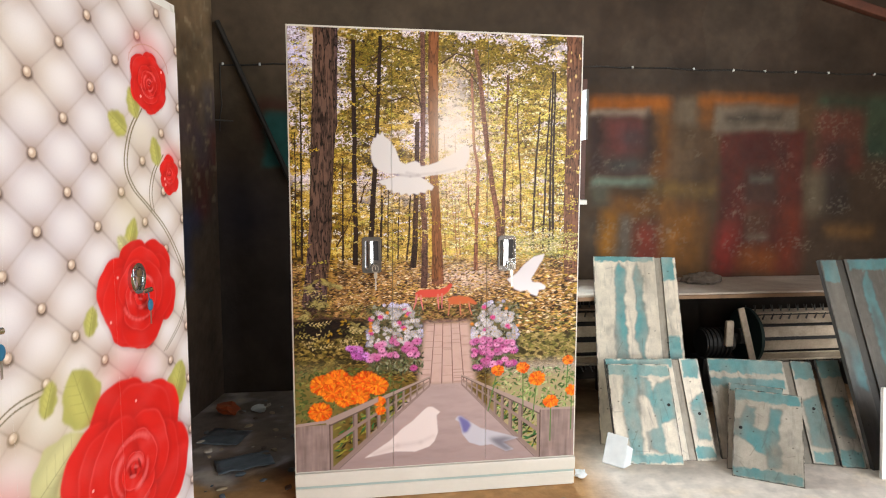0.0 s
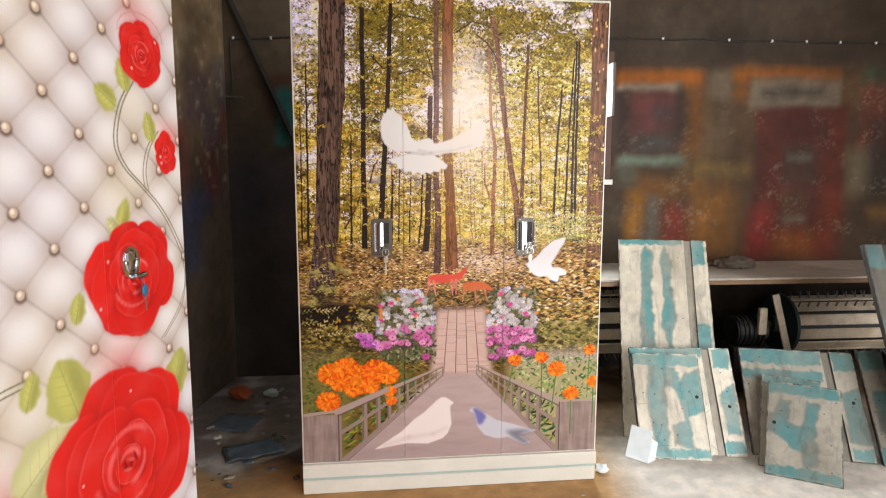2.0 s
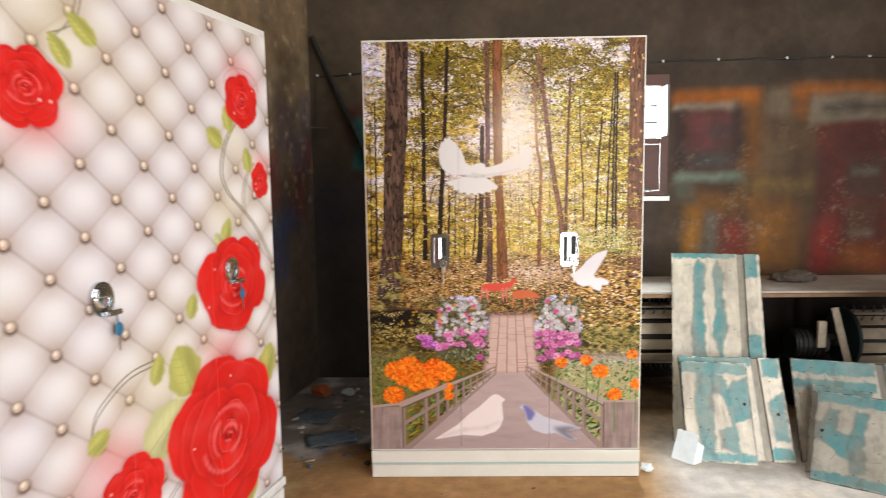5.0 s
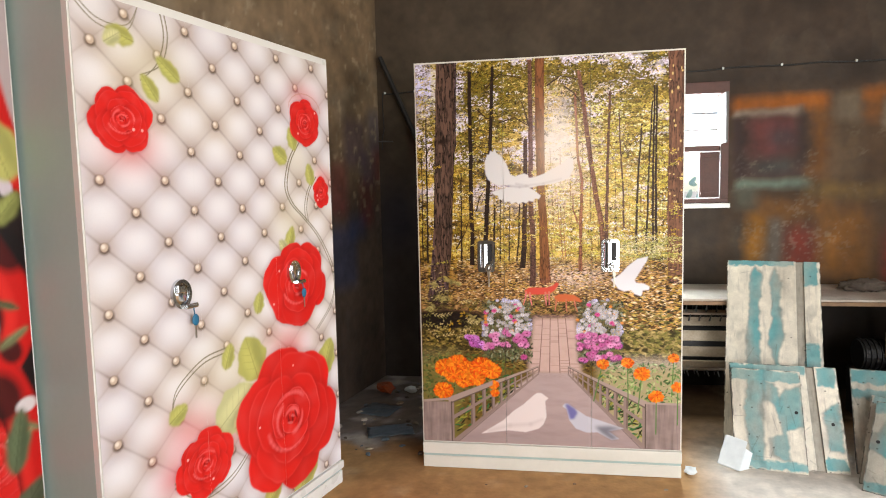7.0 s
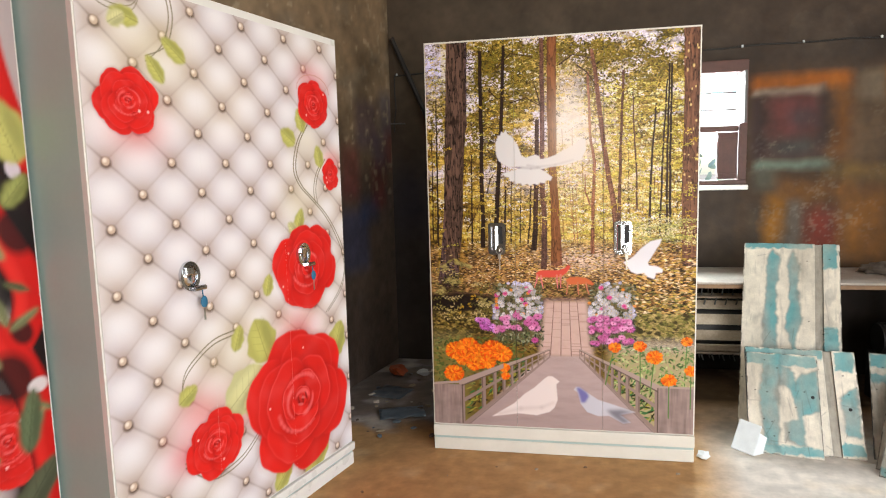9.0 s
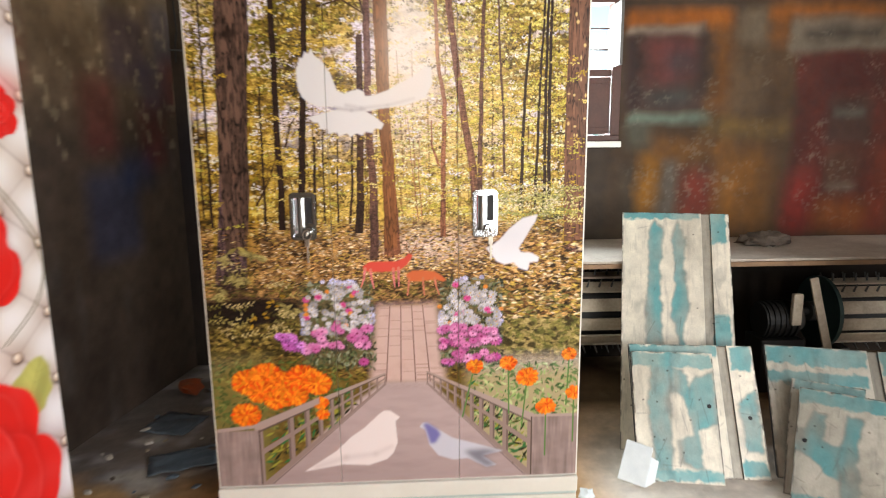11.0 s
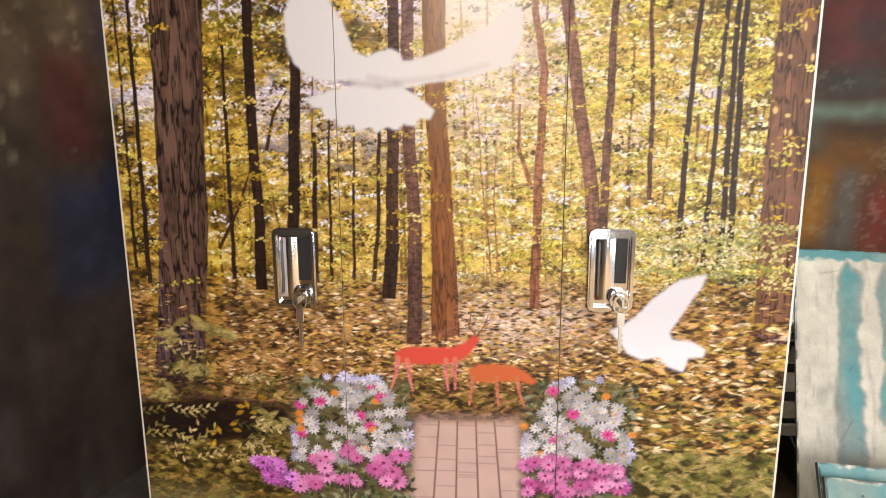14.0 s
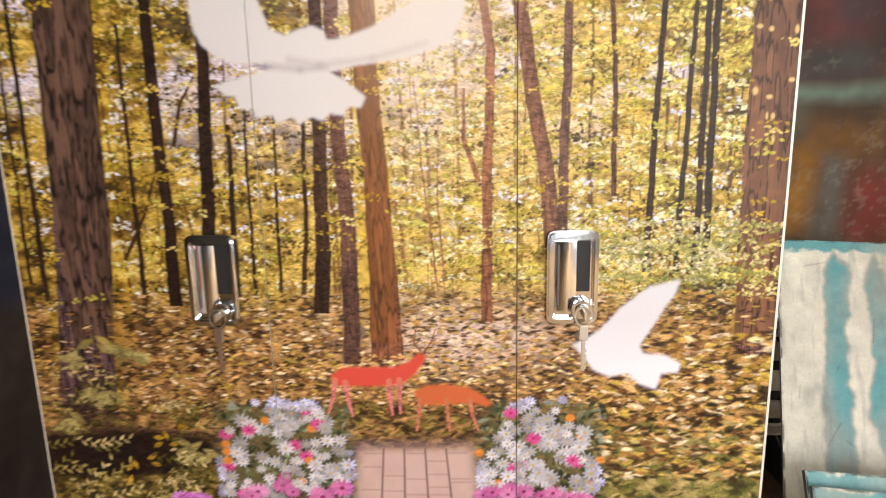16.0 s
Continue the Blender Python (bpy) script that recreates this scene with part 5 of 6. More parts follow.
    # sun haze over everything near the light
    haze = np.clip(1.2 * np.exp(-(((X - 0.675) / 0.060) ** 2 + ((Y - 1.58) / 0.12) ** 2)), 0, 1)
    c.put(haze * 0.55, lin(255, 248, 242))
    c.put(np.clip(np.exp(-(((X - 0.66) / 0.11) ** 2 + ((Y - 1.53) / 0.20) ** 2)), 0, 1) * 0.30, lin(255, 236, 214))
    c.put(wide * 0.06, lin(255, 220, 160))
    leafy = np.clip((fleck - 0.18) * 4, 0, 1)[..., None]
    c.a = np.clip(c.a, 0, 1) ** 1.08 * (np.array([0.90, 0.94, 1.46]) * leafy + np.array([0.97, 0.97, 1.0]) * (1 - leafy))
    c.a *= (1 - 0.22 * np.clip((0.42 - X) / 0.2, 0, 1) * np.clip(1 - np.abs(Y - 0.85) / 0.35, 0, 1))[..., None]
    c.a *= (1 - 0.12 * np.clip((0.52 - X) / 0.2, 0, 1) * np.clip((Y - 0.9) / 0.2, 0, 1))[..., None]
    c.a *= (1 + 0.13 * np.clip((0.98 - Y) / 0.08, 0, 1))[..., None]
    c.a = np.concatenate([np.clip(c.a, 0, 1), fleck[..., None]], -1)
    return c


def petal(c, cx, cy, px, py, rl, rw, turn, dark, red, lite, rs):
    """One petal: dark at its root, lit along its outer rim, with a shadow on what lies under it. turn: the way it points."""
    R = max(rl, rw) * 1.35
    s = c.window(px - R, px + R, py - R, py + R)
    if s is None:
        return
    dx, dy = c.X[s] - px, c.Y[s] - py
    u, v = dx * math.cos(turn) + dy * math.sin(turn), -dx * math.sin(turn) + dy * math.cos(turn)
    wob = 1 + 0.035 * np.sin(np.arctan2(v, u) * 4 + px * 40) + 0.012 * np.sin(np.arctan2(v, u) * 9 + py * 60)
    d = np.sqrt((u / rl) ** 2 + (v / rw) ** 2) / wob
    c.local(s, np.clip((1.2 - d) / 0.3, 0, 1) * 0.26, dark * 0.85)
    m = np.clip((1 - d) / 0.06, 0, 1)
    t = np.clip(0.5 + 0.5 * u / rl, 0, 1)
    col = dark + (red - dark) * np.clip(0.25 + 1.2 * t, 0, 1)[..., None]
    rim = np.exp(-((d - 0.95) / 0.04) ** 2) * np.clip(t * 1.6 - 0.5, 0, 1)
    fold = np.exp(-((v / rw - 0.25 * np.sin(u / rl * 2 + px * 30)) / 0.22) ** 2) * np.clip(t - 0.2, 0, 1)
    k = np.clip(rs * rim + (0.10 + 0.3 * rs) * fold, 0, 1)[..., None]
    col = col * (1 - k) + lite * k
    c.a[s] = c.a[s] * (1 - m[..., None]) + col * m[..., None]


def paint_rose(c, x, y, rx, ry, seed, deep=1.0):
    """A full-blown red rose: lobed outer petals, overlapping rings, a curled heart."""
    r = np.random.default_rng(seed)
    red, dark, lite = lin(234, 38, 32) * deep, lin(170, 12, 15) * deep, lin(252, 116, 116) * (0.4 + 0.6 * deep)
    c.blob(x, y, rx * 0.8, ry * 0.8, red * 0.85, 0, 0.1)
    m = math.sqrt(rx * ry)
    for d, k, pl, pw, rs in ((0.64, 6, 0.38, 0.45, 0.10), (0.44, 4, 0.44, 0.55, 0.16), (0.27, 3, 0.36, 0.46, 0.25), (0.16, 3, 0.24, 0.31, 0.45), (0.06, 2, 0.14, 0.18, 0.5)):
        off = r.uniform(0, 6)
        for i in range(k):
            a = off + 2 * math.pi * i / k + r.normal(0, 0.1)
            f = r.uniform(0.84, 1.14)
            petal(c, x, y, x + rx * d * math.cos(a), y + ry * d * math.sin(a), pl * m * f, pw * m * f, math.atan2(ry * math.sin(a), rx * math.cos(a)), dark, shade(red, r.uniform(0.9, 1.05)), lite, rs)
    for q, (d, a0, span) in enumerate(((0.44, 3.5, 1.9), (0.36, 0.3, 1.5), (0.27, 2.0, 1.8), (0.22, 4.6, 1.6), (0.13, 0.8, 2.4))):
        a0 += r.normal(0, 0.25)
        arc = [(x + rx * d * math.cos(a0 + span * j / 9), y + ry * d * math.sin(a0 + span * j / 9)) for j in range(10)]
        c.line(arc, 0.055 * m, lite, 0.012 * m, soft=0.05 * m, opacity=0.5)
    for i in range(7):
        a, d = i * 1.1, 0.02 + 0.012 * i
        c.blob(x + rx * d * math.cos(a), y + ry * d * math.sin(a), 0.06 * m, 0.018 * m, [dark * 0.7, lite * 0.8, red][i % 3], a + 1.6, 0.7, 2, 0.8)
    for _ in range(2):
        a, d = r.uniform(0, 6.28), r.uniform(0.4, 0.85)
        c.blob(x + rx * d * math.cos(a), y + ry * d * math.sin(a), 0.0045, 0.0045, lin(255, 190, 186), 0, 0.6)


def flowing(pts, n=6):
    """Points along a smooth curve through pts."""
    q = [pts[0]] + list(pts) + [pts[-1]]
    out = []
    for i in range(1, len(q) - 2):
        for j in range(n):
            t = j / n
            out.append(tuple(0.5 * (2 * b + (c2 - a) * t + (2 * a - 5 * b + 4 * c2 - d) * t * t + (3 * b - a - 3 * c2 + d) * t ** 3) for a, b, c2, d in zip(q[i - 1], q[i], q[i + 1], q[i + 2])))
    return out + [pts[-1]]


def paint_leaf(c, x, y, length, width, turn, colour, seed=0):
    n = 26
    pts = []
    for i in range(n):
        t = i / n * 2
        s, side = (t, 1) if t <= 1 else (2 - t, -1)
        w = width / 2 * math.sin(math.pi * s ** 0.85) ** 0.7 * (1 + 0.08 * math.sin(s * 19 + seed)) * side
        l = (s - 0.5) * length
        pts.append((x + l * math.cos(turn) - w * math.sin(turn), y + l * math.sin(turn) + w * math.cos(turn)))
    c.poly(pts, colour, 0.004)
    ex, ey = math.cos(turn), math.sin(turn)
    c.blob(x - 0.12 * width * ey, y + 0.12 * width * ex, length * 0.36, width * 0.16, shade(colour, 1.35), turn, 0.9, 2, 0.6)
    c.blob(x + 0.22 * width * ey, y - 0.22 * width * ex, length * 0.34, width * 0.13, shade(colour, 0.62), turn, 0.9, 2, 0.55)
    c.line([(x - 0.46 * length * ex, y - 0.46 * length * ey), (x + 0.46 * length * ex, y + 0.46 * length * ey)], 0.003, shade(colour, 0.7), 0.0015)
    for k in range(4):
        s = -0.25 + 0.16 * k
        for sd in (1, -1):
            c.line([(x + s * length * ex, y + s * length * ey), (x + (s + 0.14) * length * ex - sd * 0.28 * width * ey, y + (s + 0.14) * length * ey + sd * 0.28 * width * ex)], 0.002, shade(colour, 0.78), 0.001, opacity=0.7)


def paint_quilt(W, H):
    """White buttoned quilting with red roses, pale leaves and looping stems."""
    U0, Z0 = 0.005, 0.114
    c = Canvas(W, H, 0.0028, lin(232, 222, 218), 9)

    def P(u, z):
        return u - U0, z - Z0
    X, Y = c.X + U0, c.Y + Z0
    a, b = (X - 0.060) / 0.2302, (Y - 1.4155) / 0.1964
    p, q = a + b, a - b
    fp, fq = p - np.floor(p), q - np.floor(q)
    puff = np.sin(math.pi * fp) * np.sin(math.pi * fq)
    tint = c.noise(0.35, 0.35, 2)
    base = lin(230, 224, 228)[None, None] * (1 - 0.5 * np.clip((tint - 0.45) * 3, 0, 1))[..., None] + (lin(236, 226, 208) * 0.5)[None, None] * np.clip((tint - 0.45) * 3, 0, 1)[..., None]
    near_p, near_q = np.minimum(fp, 1 - fp), np.minimum(fq, 1 - fq)
    dn = np.hypot(near_p, near_q)
    crease = np.exp(-puff / 0.10)
    low = np.clip((fq - fp) * 0.9 + 0.1, 0, 1) * (1 - puff)          # the lower flank of each puff
    c.a = base
    c.put(crease * 0.36 + low * 0.30, lin(188, 170, 164))
    c.put(np.clip(puff - 0.35, 0, 1) * np.clip(0.75 + 0.6 * (fp - fq), 0, 1) * 1.35, lin(253, 251, 253))
    c.put(np.exp(-(dn / 0.27) ** 2) * 0.52, lin(172, 140, 116))
    # fold lines, strong near the buttons
    along_q, along_p = np.exp(-near_q / 0.24), np.exp(-near_p / 0.16)
    c.put(np.exp(-(near_p / 0.030) ** 2) * (0.04 + 0.85 * along_q) * 0.72, lin(104, 82, 70))
    c.put(np.exp(-(near_q / 0.020) ** 2) * (0.02 + 0.6 * along_p) * 0.34, lin(140, 116, 100))
    for i in range(-1, 13):
        for j in range(-12, 7):
            for du, dz in ((0, 0), (0.1151, -0.0982)):
                u, z = 0.060 + 0.2302 * i + du, 1.4155 + 0.1964 * j + dz
                if -0.02 < u < W + 0.03 and 0.08 < z < 2.0:
                    x, y = P(u, z)
                    c.blob(x, y - 0.004, 0.0175, 0.0165, lin(84, 60, 46), 0, 0.6, 2, 0.9)
                    c.blob(x, y, 0.0125, 0.0125, lin(214, 190, 168), 0, 0.3)
                    c.blob(x - 0.003, y + 0.003, 0.0065, 0.0065, lin(250, 238, 224), 0, 0.8)
    # pink bloom round the roses
    for u, z, rr in ((0.17, 1.52, 0.10), (1.04, 1.75, 0.10), (1.15, 1.43, 0.06), (0.86, 0.73, 0.13), (0.34, 0.56, 0.12), (0.56, 0.52, 0.08), (0.26, 0.44, 0.08)):
        c.put(np.exp(-(((X - u) / rr) ** 2 + ((Y - z) / (rr * 0.8)) ** 2)) * 0.6, lin(238, 116, 124))
    for u, z, rr in ((0.56, 0.70, 0.20), (0.25, 1.78, 0.14), (0.98, 1.50, 0.10), (0.90, 1.25, 0.10)):
        c.put(np.exp(-(((X - u) / rr) ** 2 + ((Y - z) / (rr * 0.8)) ** 2)) * 0.38, lin(222, 210, 160))
    # stems
    stem = lin(136, 126, 98)

    def S(u, z):
        return P(0.148 + 0.931 * (u - 0.162), z)
    for off in (0.0, 0.016):
        c.line(flowing([S(1.05 + off, 1.58), S(0.985 + off, 1.50), S(0.955 + off, 1.40), S(0.99 + off, 1.33), S(1.07 + off, 1.27), S(1.16 + off, 1.20), S(1.23 + off, 1.12), S(1.29 + off, 1.02), S(1.30 + off * 0.3, 0.93), S(1.25 + off, 0.85), S(1.14 + off, 0.77)]), 0.006, stem, 0.003)
        c.line(flowing([S(1.17 + off, 1.44), S(1.115 + off, 1.38), S(1.09 + off, 1.31), S(1.10 + off, 1.25)]), 0.005, stem, 0.003)
        c.line(flowing([S(0.56, 0.80 + off), S(0.45, 0.79 + off), S(0.36, 0.75 + off), S(0.30, 0.70 + off), S(0.28, 0.63)]), 0.005, stem, 0.003)
        c.line(flowing([S(0.33 + off, 1.96), S(0.345 + off, 1.87), S(0.31 + off, 1.78), S(0.24, 1.72 + off)]), 0.005, stem, 0.003)
        c.line(flowing([S(0.0, 1.93 + off), S(0.09, 1.86 + off), S(0.20, 1.86 + off), S(0.25, 1.95)]), 0.004, stem, 0.002)
        c.line(flowing([S(0.28, 0.42 - off), S(0.40, 0.33 - off), S(0.55, 0.34 - off), S(0.68, 0.42 - off)]), 0.006, stem, 0.003)
    ring = [P(1.04 + 0.11 * math.cos(t / 9 * math.pi), 1.72 + 0.07 * math.sin(t / 9 * math.pi)) for t in range(10)]
    c.line(ring, 0.005, lin(210, 150, 130), 0.003, opacity=0.7)
    # leaves
    green, pale = lin(190, 188, 104), lin(208, 206, 150)
    for u, z, l, w, t, col in ((0.645, 0.745, 0.19, 0.16, 1.9, green), (0.550, 0.585, 0.23, 0.17, 0.55, pale), (0.60, 0.520, 0.14, 0.11, 0.2, pale), (1.128, 0.630, 0.18, 0.13, 1.1, green), (0.955, 0.175, 0.26, 0.14, 0.9, green),
                                (0.73, 0.165, 0.14, 0.09, 0.7, green), (0.524, 0.782, 0.10, 0.065, 1.2, green), (0.287, 0.646, 0.09, 0.065, 0.5, green), (0.905, 1.180, 0.12, 0.065, 1.2, green), (0.866, 1.150, 0.09, 0.055, 2.3, pale),
                                (0.863, 1.524, 0.10, 0.075, 2.6, green), (1.057, 1.450, 0.10, 0.065, 1.8, green), (0.944, 1.595, 0.10, 0.065, 1.9, green), (0.328, 1.769, 0.11, 0.06, 2.5, green), (0.253, 1.701, 0.10, 0.055, 2.2, green),
                                (0.158, 1.842, 0.10, 0.06, 2.9, green), (0.13, 1.83, 0.07, 0.05, 0.6, pale), (0.700, 0.950, 0.09, 0.06, 1.3, green)):
        paint_leaf(c, *P(u, z), l, w, t, col, u * 9)
    # roses
    for k, (u, z, rx, rz) in enumerate(((0.148, 1.596, 0.108, 0.092), (1.037, 1.667, 0.100, 0.099), (1.136, 1.373, 0.056, 0.066), (0.942, 0.985, 0.202, 0.168), (0.863, 0.436, 0.312, 0.280), (0.393, 0.435, 0.130, 0.110))):
        paint_rose(c, *P(u, z), rx * 1.06, rz * 1.05, 40 + k)
    c.a *= 0.94
    return c


def paint_roses(W, H):
    """Heaped dark red roses and ribbons on white cloth."""
    Z0 = 0.114
    c = Canvas(W, H, 0.005, lin(30, 16, 16), 13)
    c.put(np.clip((c.noise(0.3, 0.4, 2) - 0.52) * 6, 0, 1) * 0.8, lin(206, 190, 190))
    r = c.rng
    for k in range(14):
        paint_rose(c, r.uniform(0, W - 0.2), r.uniform(0, H), r.uniform(0.10, 0.2), r.uniform(0.10, 0.19), 70 + k, 0.8)
    for k in range(26):
        paint_leaf(c, r.uniform(0, W), r.uniform(0, H), r.uniform(0.12, 0.22), r.uniform(0.06, 0.1), r.uniform(0, 6), [lin(96, 104, 66), lin(60, 70, 44), lin(150, 150, 100)][r.integers(3)], k)
    paint_rose(c, W - 0.13, 0.62 - Z0, 0.13, 0.14, 91, 0.85)
    paint_rose(c, W - 0.20, 0.90 - Z0, 0.12, 0.11, 92, 0.7)
    paint_rose(c, W - 0.19, 1.62 - Z0, 0.08, 0.09, 93, 0.8)
    for pts in ([(W - 0.13, H + 0.02), (W - 0.08, 1.68 - Z0), (W - 0.03, 1.5 - Z0), (W, 1.42 - Z0)],
                [(W - 0.22, 1.42 - Z0), (W - 0.13, 1.27 - Z0), (W - 0.045, 1.10 - Z0), (W - 0.04, 0.98 - Z0), (W - 0.10, 0.88 - Z0), (W - 0.22, 0.82 - Z0)],
                [(W - 0.12, 0.92 - Z0), (W - 0.05, 0.74 - Z0), (W - 0.02, 0.5 - Z0), (W - 0.03, 0.25 - Z0), (W - 0.05, 0.0)]):
        f = flowing(pts, 8)
        c.line(f, 0.105, lin(110, 5, 8), 0.08, soft=0.006)
        c.line([(x + 0.010, y) for x, y in f], 0.080, lin(206, 26, 22), 0.06, soft=0.03)
        c.line([(x - 0.022, y) for x, y in f], 0.030, lin(228, 46, 38), 0.02, soft=0.03, opacity=0.6)
    for x, z, rr in ((0.05, 1.22, 0.05), (0.13, 1.05, 0.05), (0.10, 0.80, 0.06), (0.06, 0.93, 0.03), (0.16, 1.58, 0.06)):
        c.blob(W - x, z - Z0, rr, rr * 1.3, lin(22, 14, 14), 0.4, 0.5, 2, 0.9)
    c.blob(W - 0.03, 0.76 - Z0, 0.03, 0.022, lin(226, 214, 214), 0.3, 0.4)
    c.blob(W - 0.04, 1.40 - Z0, 0.02, 0.03, lin(214, 200, 210), 0.3, 0.4)
    for k in range(16):
        x, z = W - r.uniform(0.02, 0.22), r.uniform(0.2, 1.85) - Z0
        paint_leaf(c, x, z, r.uniform(0.06, 0.12), r.uniform(0.012, 0.03), r.uniform(0.3, 2.8), [lin(170, 168, 118), lin(128, 132, 92), lin(92, 98, 66)][k % 3], k)
    paint_leaf(c, W - 0.055, 1.51 - Z0, 0.20, 0.13, 1.9, lin(186, 182, 104), 2)
    paint_leaf(c, W - 0.04, 1.34 - Z0, 0.12, 0.06, 0.9, lin(146, 150, 84), 5)
    paint_leaf(c, W - 0.13, 1.68 - Z0, 0.16, 0.05, 2.6, lin(130, 136, 90), 3)
    paint_leaf(c, W - 0.06, 0.66 - Z0, 0.20, 0.07, 1.4, lin(92, 104, 74), 4)
    paint_leaf(c, W - 0.08, 0.42 - Z0, 0.3, 0.10, 0.9, lin(84, 88, 66), 6)
    paint_leaf(c, W - 0.13, 1.20 - Z0, 0.14, 0.04, 2.2, lin(150, 150, 104), 7)
    return c


# ---- forest wardrobe ----
A_W, A_H, A_D = 1.225, 1.966, 0.47
forest = paint_forest(A_W - 0.012, A_H - 0.006 - 0.13)
war_a, doors_a = wardrobe("wardrobe", "cream steel wardrobe with a golden forest printed across three doors",
                          pose(0.3175, 2.615, 0, 0, 0, 1.0) @ Matrix.Translation((-A_W / 2, 0, 0)), A_W, A_D, A_H, forest, [0.4135, 0.815], 0.13, 0.006, M_CREAM, M_CREAM, "satin print of a golden forest", 0.006, 0.0007, M_FOREST)
chrome_pull(doors_a[0], 0.288, 1.125)
chrome_pull(doors_a[2], 0.861, 1.125)

# ---- quilted rose wardrobe ----
B_W, B_H, B_D = 1.218, 1.960, 0.40
FAR_B = Vector((-0.649, 2.386, 0))                  # its far front corner
quilt = paint_quilt(B_W - 0.010, B_H - 0.026 - 0.11)
BM = Matrix.Translation(FAR_B - B_W * ROW) @ Matrix.Rotation(radians(90 - ROW_TURN), 4, "Z")
war_b, doors_b = wardrobe("wardrobe", "white steel wardrobe with buttoned quilting and roses printed across",
                          BM, B_W, B_D, B_H, quilt, [0.408, 0.812], 0.11, 0.005, M_GREYGREEN, M_WHITE, "satin print of white quilting and red roses", 0.026)
oval_pull(doors_b[0], 0.322, 1.040, 0.080, 0.098)
oval_pull(doors_b[2], 0.915, 1.040, 0.080, 0.098)
for d in doors_a + doors_b:
    settle(d)

# ---- dark rose wardrobe beside it ----
C_W, SET_BACK = 1.22, 0.238
roses = paint_roses(C_W - 0.012, A_H - 0.006 - 0.11)
cm = Matrix.Translation(FAR_B - (B_W + 0.012 + C_W) * ROW - SET_BACK * OUT) @ Matrix.Rotation(radians(90 - ROW_TURN), 4, "Z")
war_c, doors_c = wardrobe("wardrobe", "steel wardrobe with large red roses and ribbons printed on its doors",
                          cm, C_W, 0.20, A_H, roses, [0.42, 0.83], 0.11, 0.006, M_GREYGREEN, M_WHITE, "satin print of red roses and ribbons")


# ---- work bench along the back wall ----
SH_Y, SH_Z = 3.475, 0.704


def build_bench():
    w = thing("work_bench", "long dusty plywood work bench on brick piers along the wall", "bench")
    part("bench_top", box(0.35, 3.86, SH_Y, BACK_Y - 0.012, SH_Z - 0.012, SH_Z, 0.003), M_BOARD, w, "dusty pale board")
    part("bench_edge", box(0.35, 3.86, SH_Y - 0.012, BACK_Y - 0.02, SH_Z - 0.034, SH_Z - 0.0125, 0.002), M_PLY, w)
    for x in (0.4, 3.6):
        part("pier", box(x, x + 0.2, SH_Y + 0.06, BACK_Y - 0.02, 0.0, SH_Z - 0.035, 0.006), M_SMOKE, w)
    return w


build_bench()


def build_rag():
    bm = bmesh.new()
    bmesh.ops.create_icosphere(bm, subdivisions=4, radius=1)
    for v in bm.verts:
        p = v.co.copy()
        f = 1 + 0.35 * noise.noise(p * 2.1) + 0.22 * noise.noise(p * 5.3) + 0.1 * noise.noise(p * 11)
        v.co = Vector((p.x * 0.125 * f, p.y * 0.075 * f, max(p.z, -0.35) * 0.045 * f + 0.012 * noise.noise(Vector((p.x * 6, p.y * 6, 3)))))
    z0 = min(v.co.z for v in bm.verts)
    o = link_mesh("rag", bm, M_CLOTH, smooth=True)
    o.location = (2.225, 3.84, SH_Z - z0 - 0.001)
    tagged(o, "crumpled grey-brown rag lying on the bench", "rag")


build_rag()


# ---- thresher drums stored under the bench ----
def drum(x0, x1, cy, cz, r, label):
    w = thing("spiked_drum", label, "machine drum")
    part("core", rod((x0 + 0.02, cy, cz), (x1, cy, cz), r * 0.86, n=28), M_RUBBER, w)
    part("end_disc", rod((x0, cy, cz), (x0 + 0.02, cy, cz), r * 1.1, n=36), M_DEEPTEAL, w, "dark green iron end plate")
    part("end_disc", rod((x1, cy, cz), (x1 + 0.02, cy, cz), r * 1.1, n=36), M_DEEPTEAL, w)
    part("axle", rod((x0 - 0.10, cy, cz), (x1 + 0.1, cy, cz), 0.02, n=14), M_DARKSTEEL, w)
    part("hub", rod((x0 - 0.05, cy, cz), (x0, cy, cz), 0.05, n=20), M_DARKSTEEL, w)
    n = 12
    for i in range(n):
        a = 2 * math.pi * (i + 0.3) / n
        m = Matrix.Translation((0, cy, cz)) @ Matrix.Rotation(a, 4, "X")
        sl = part("slat", box(x0 + 0.02, x1, -0.032, 0.032, r * 0.93, r * 0.99, 0.004, m=m), M_SLAT, w)
        if 0.9 < (a % (2 * math.pi)) < 2.3:      # these rows face the wall
            continue
        for j in range(int((x1 - x0) / 0.06)):
            xx = x0 + 0.05 + 0.06 * j
            part("spike", rod(m @ Vector((xx, 0, r * 0.98)), m @ Vector((xx + 0.008, 0.016, r * 1.2)), 0.006, None, 6, 0.003), M_DARKSTEEL, sl)
    for xx in (x0 + 0.05, x1 - 0.1):
        part("cradle", box(xx, xx + 0.05, cy - 0.14, cy + 0.14, 0.0, cz - r * 0.93, 0.004), M_RUBBER, w)
    return w


drum(2.45, 3.36, 3.70, 0.375, 0.168, "rusty threshing drum with spiked slats stored under the bench")
drum(0.75, 1.62, 3.74, 0.40, 0.19, "rusty threshing drum with riveted slats under the bench")
bar = box(-0.02, 0.02, -0.006, 0.006, 0, 0.62, 0.002)
bo = tagged(link_mesh("flat_bar", bar, M_SLAT), "rusty flat iron bar leaning by the drum", "iron bar")
bo.matrix_world = pose(2.40, 3.40, 0.0, -9, -11, 0)


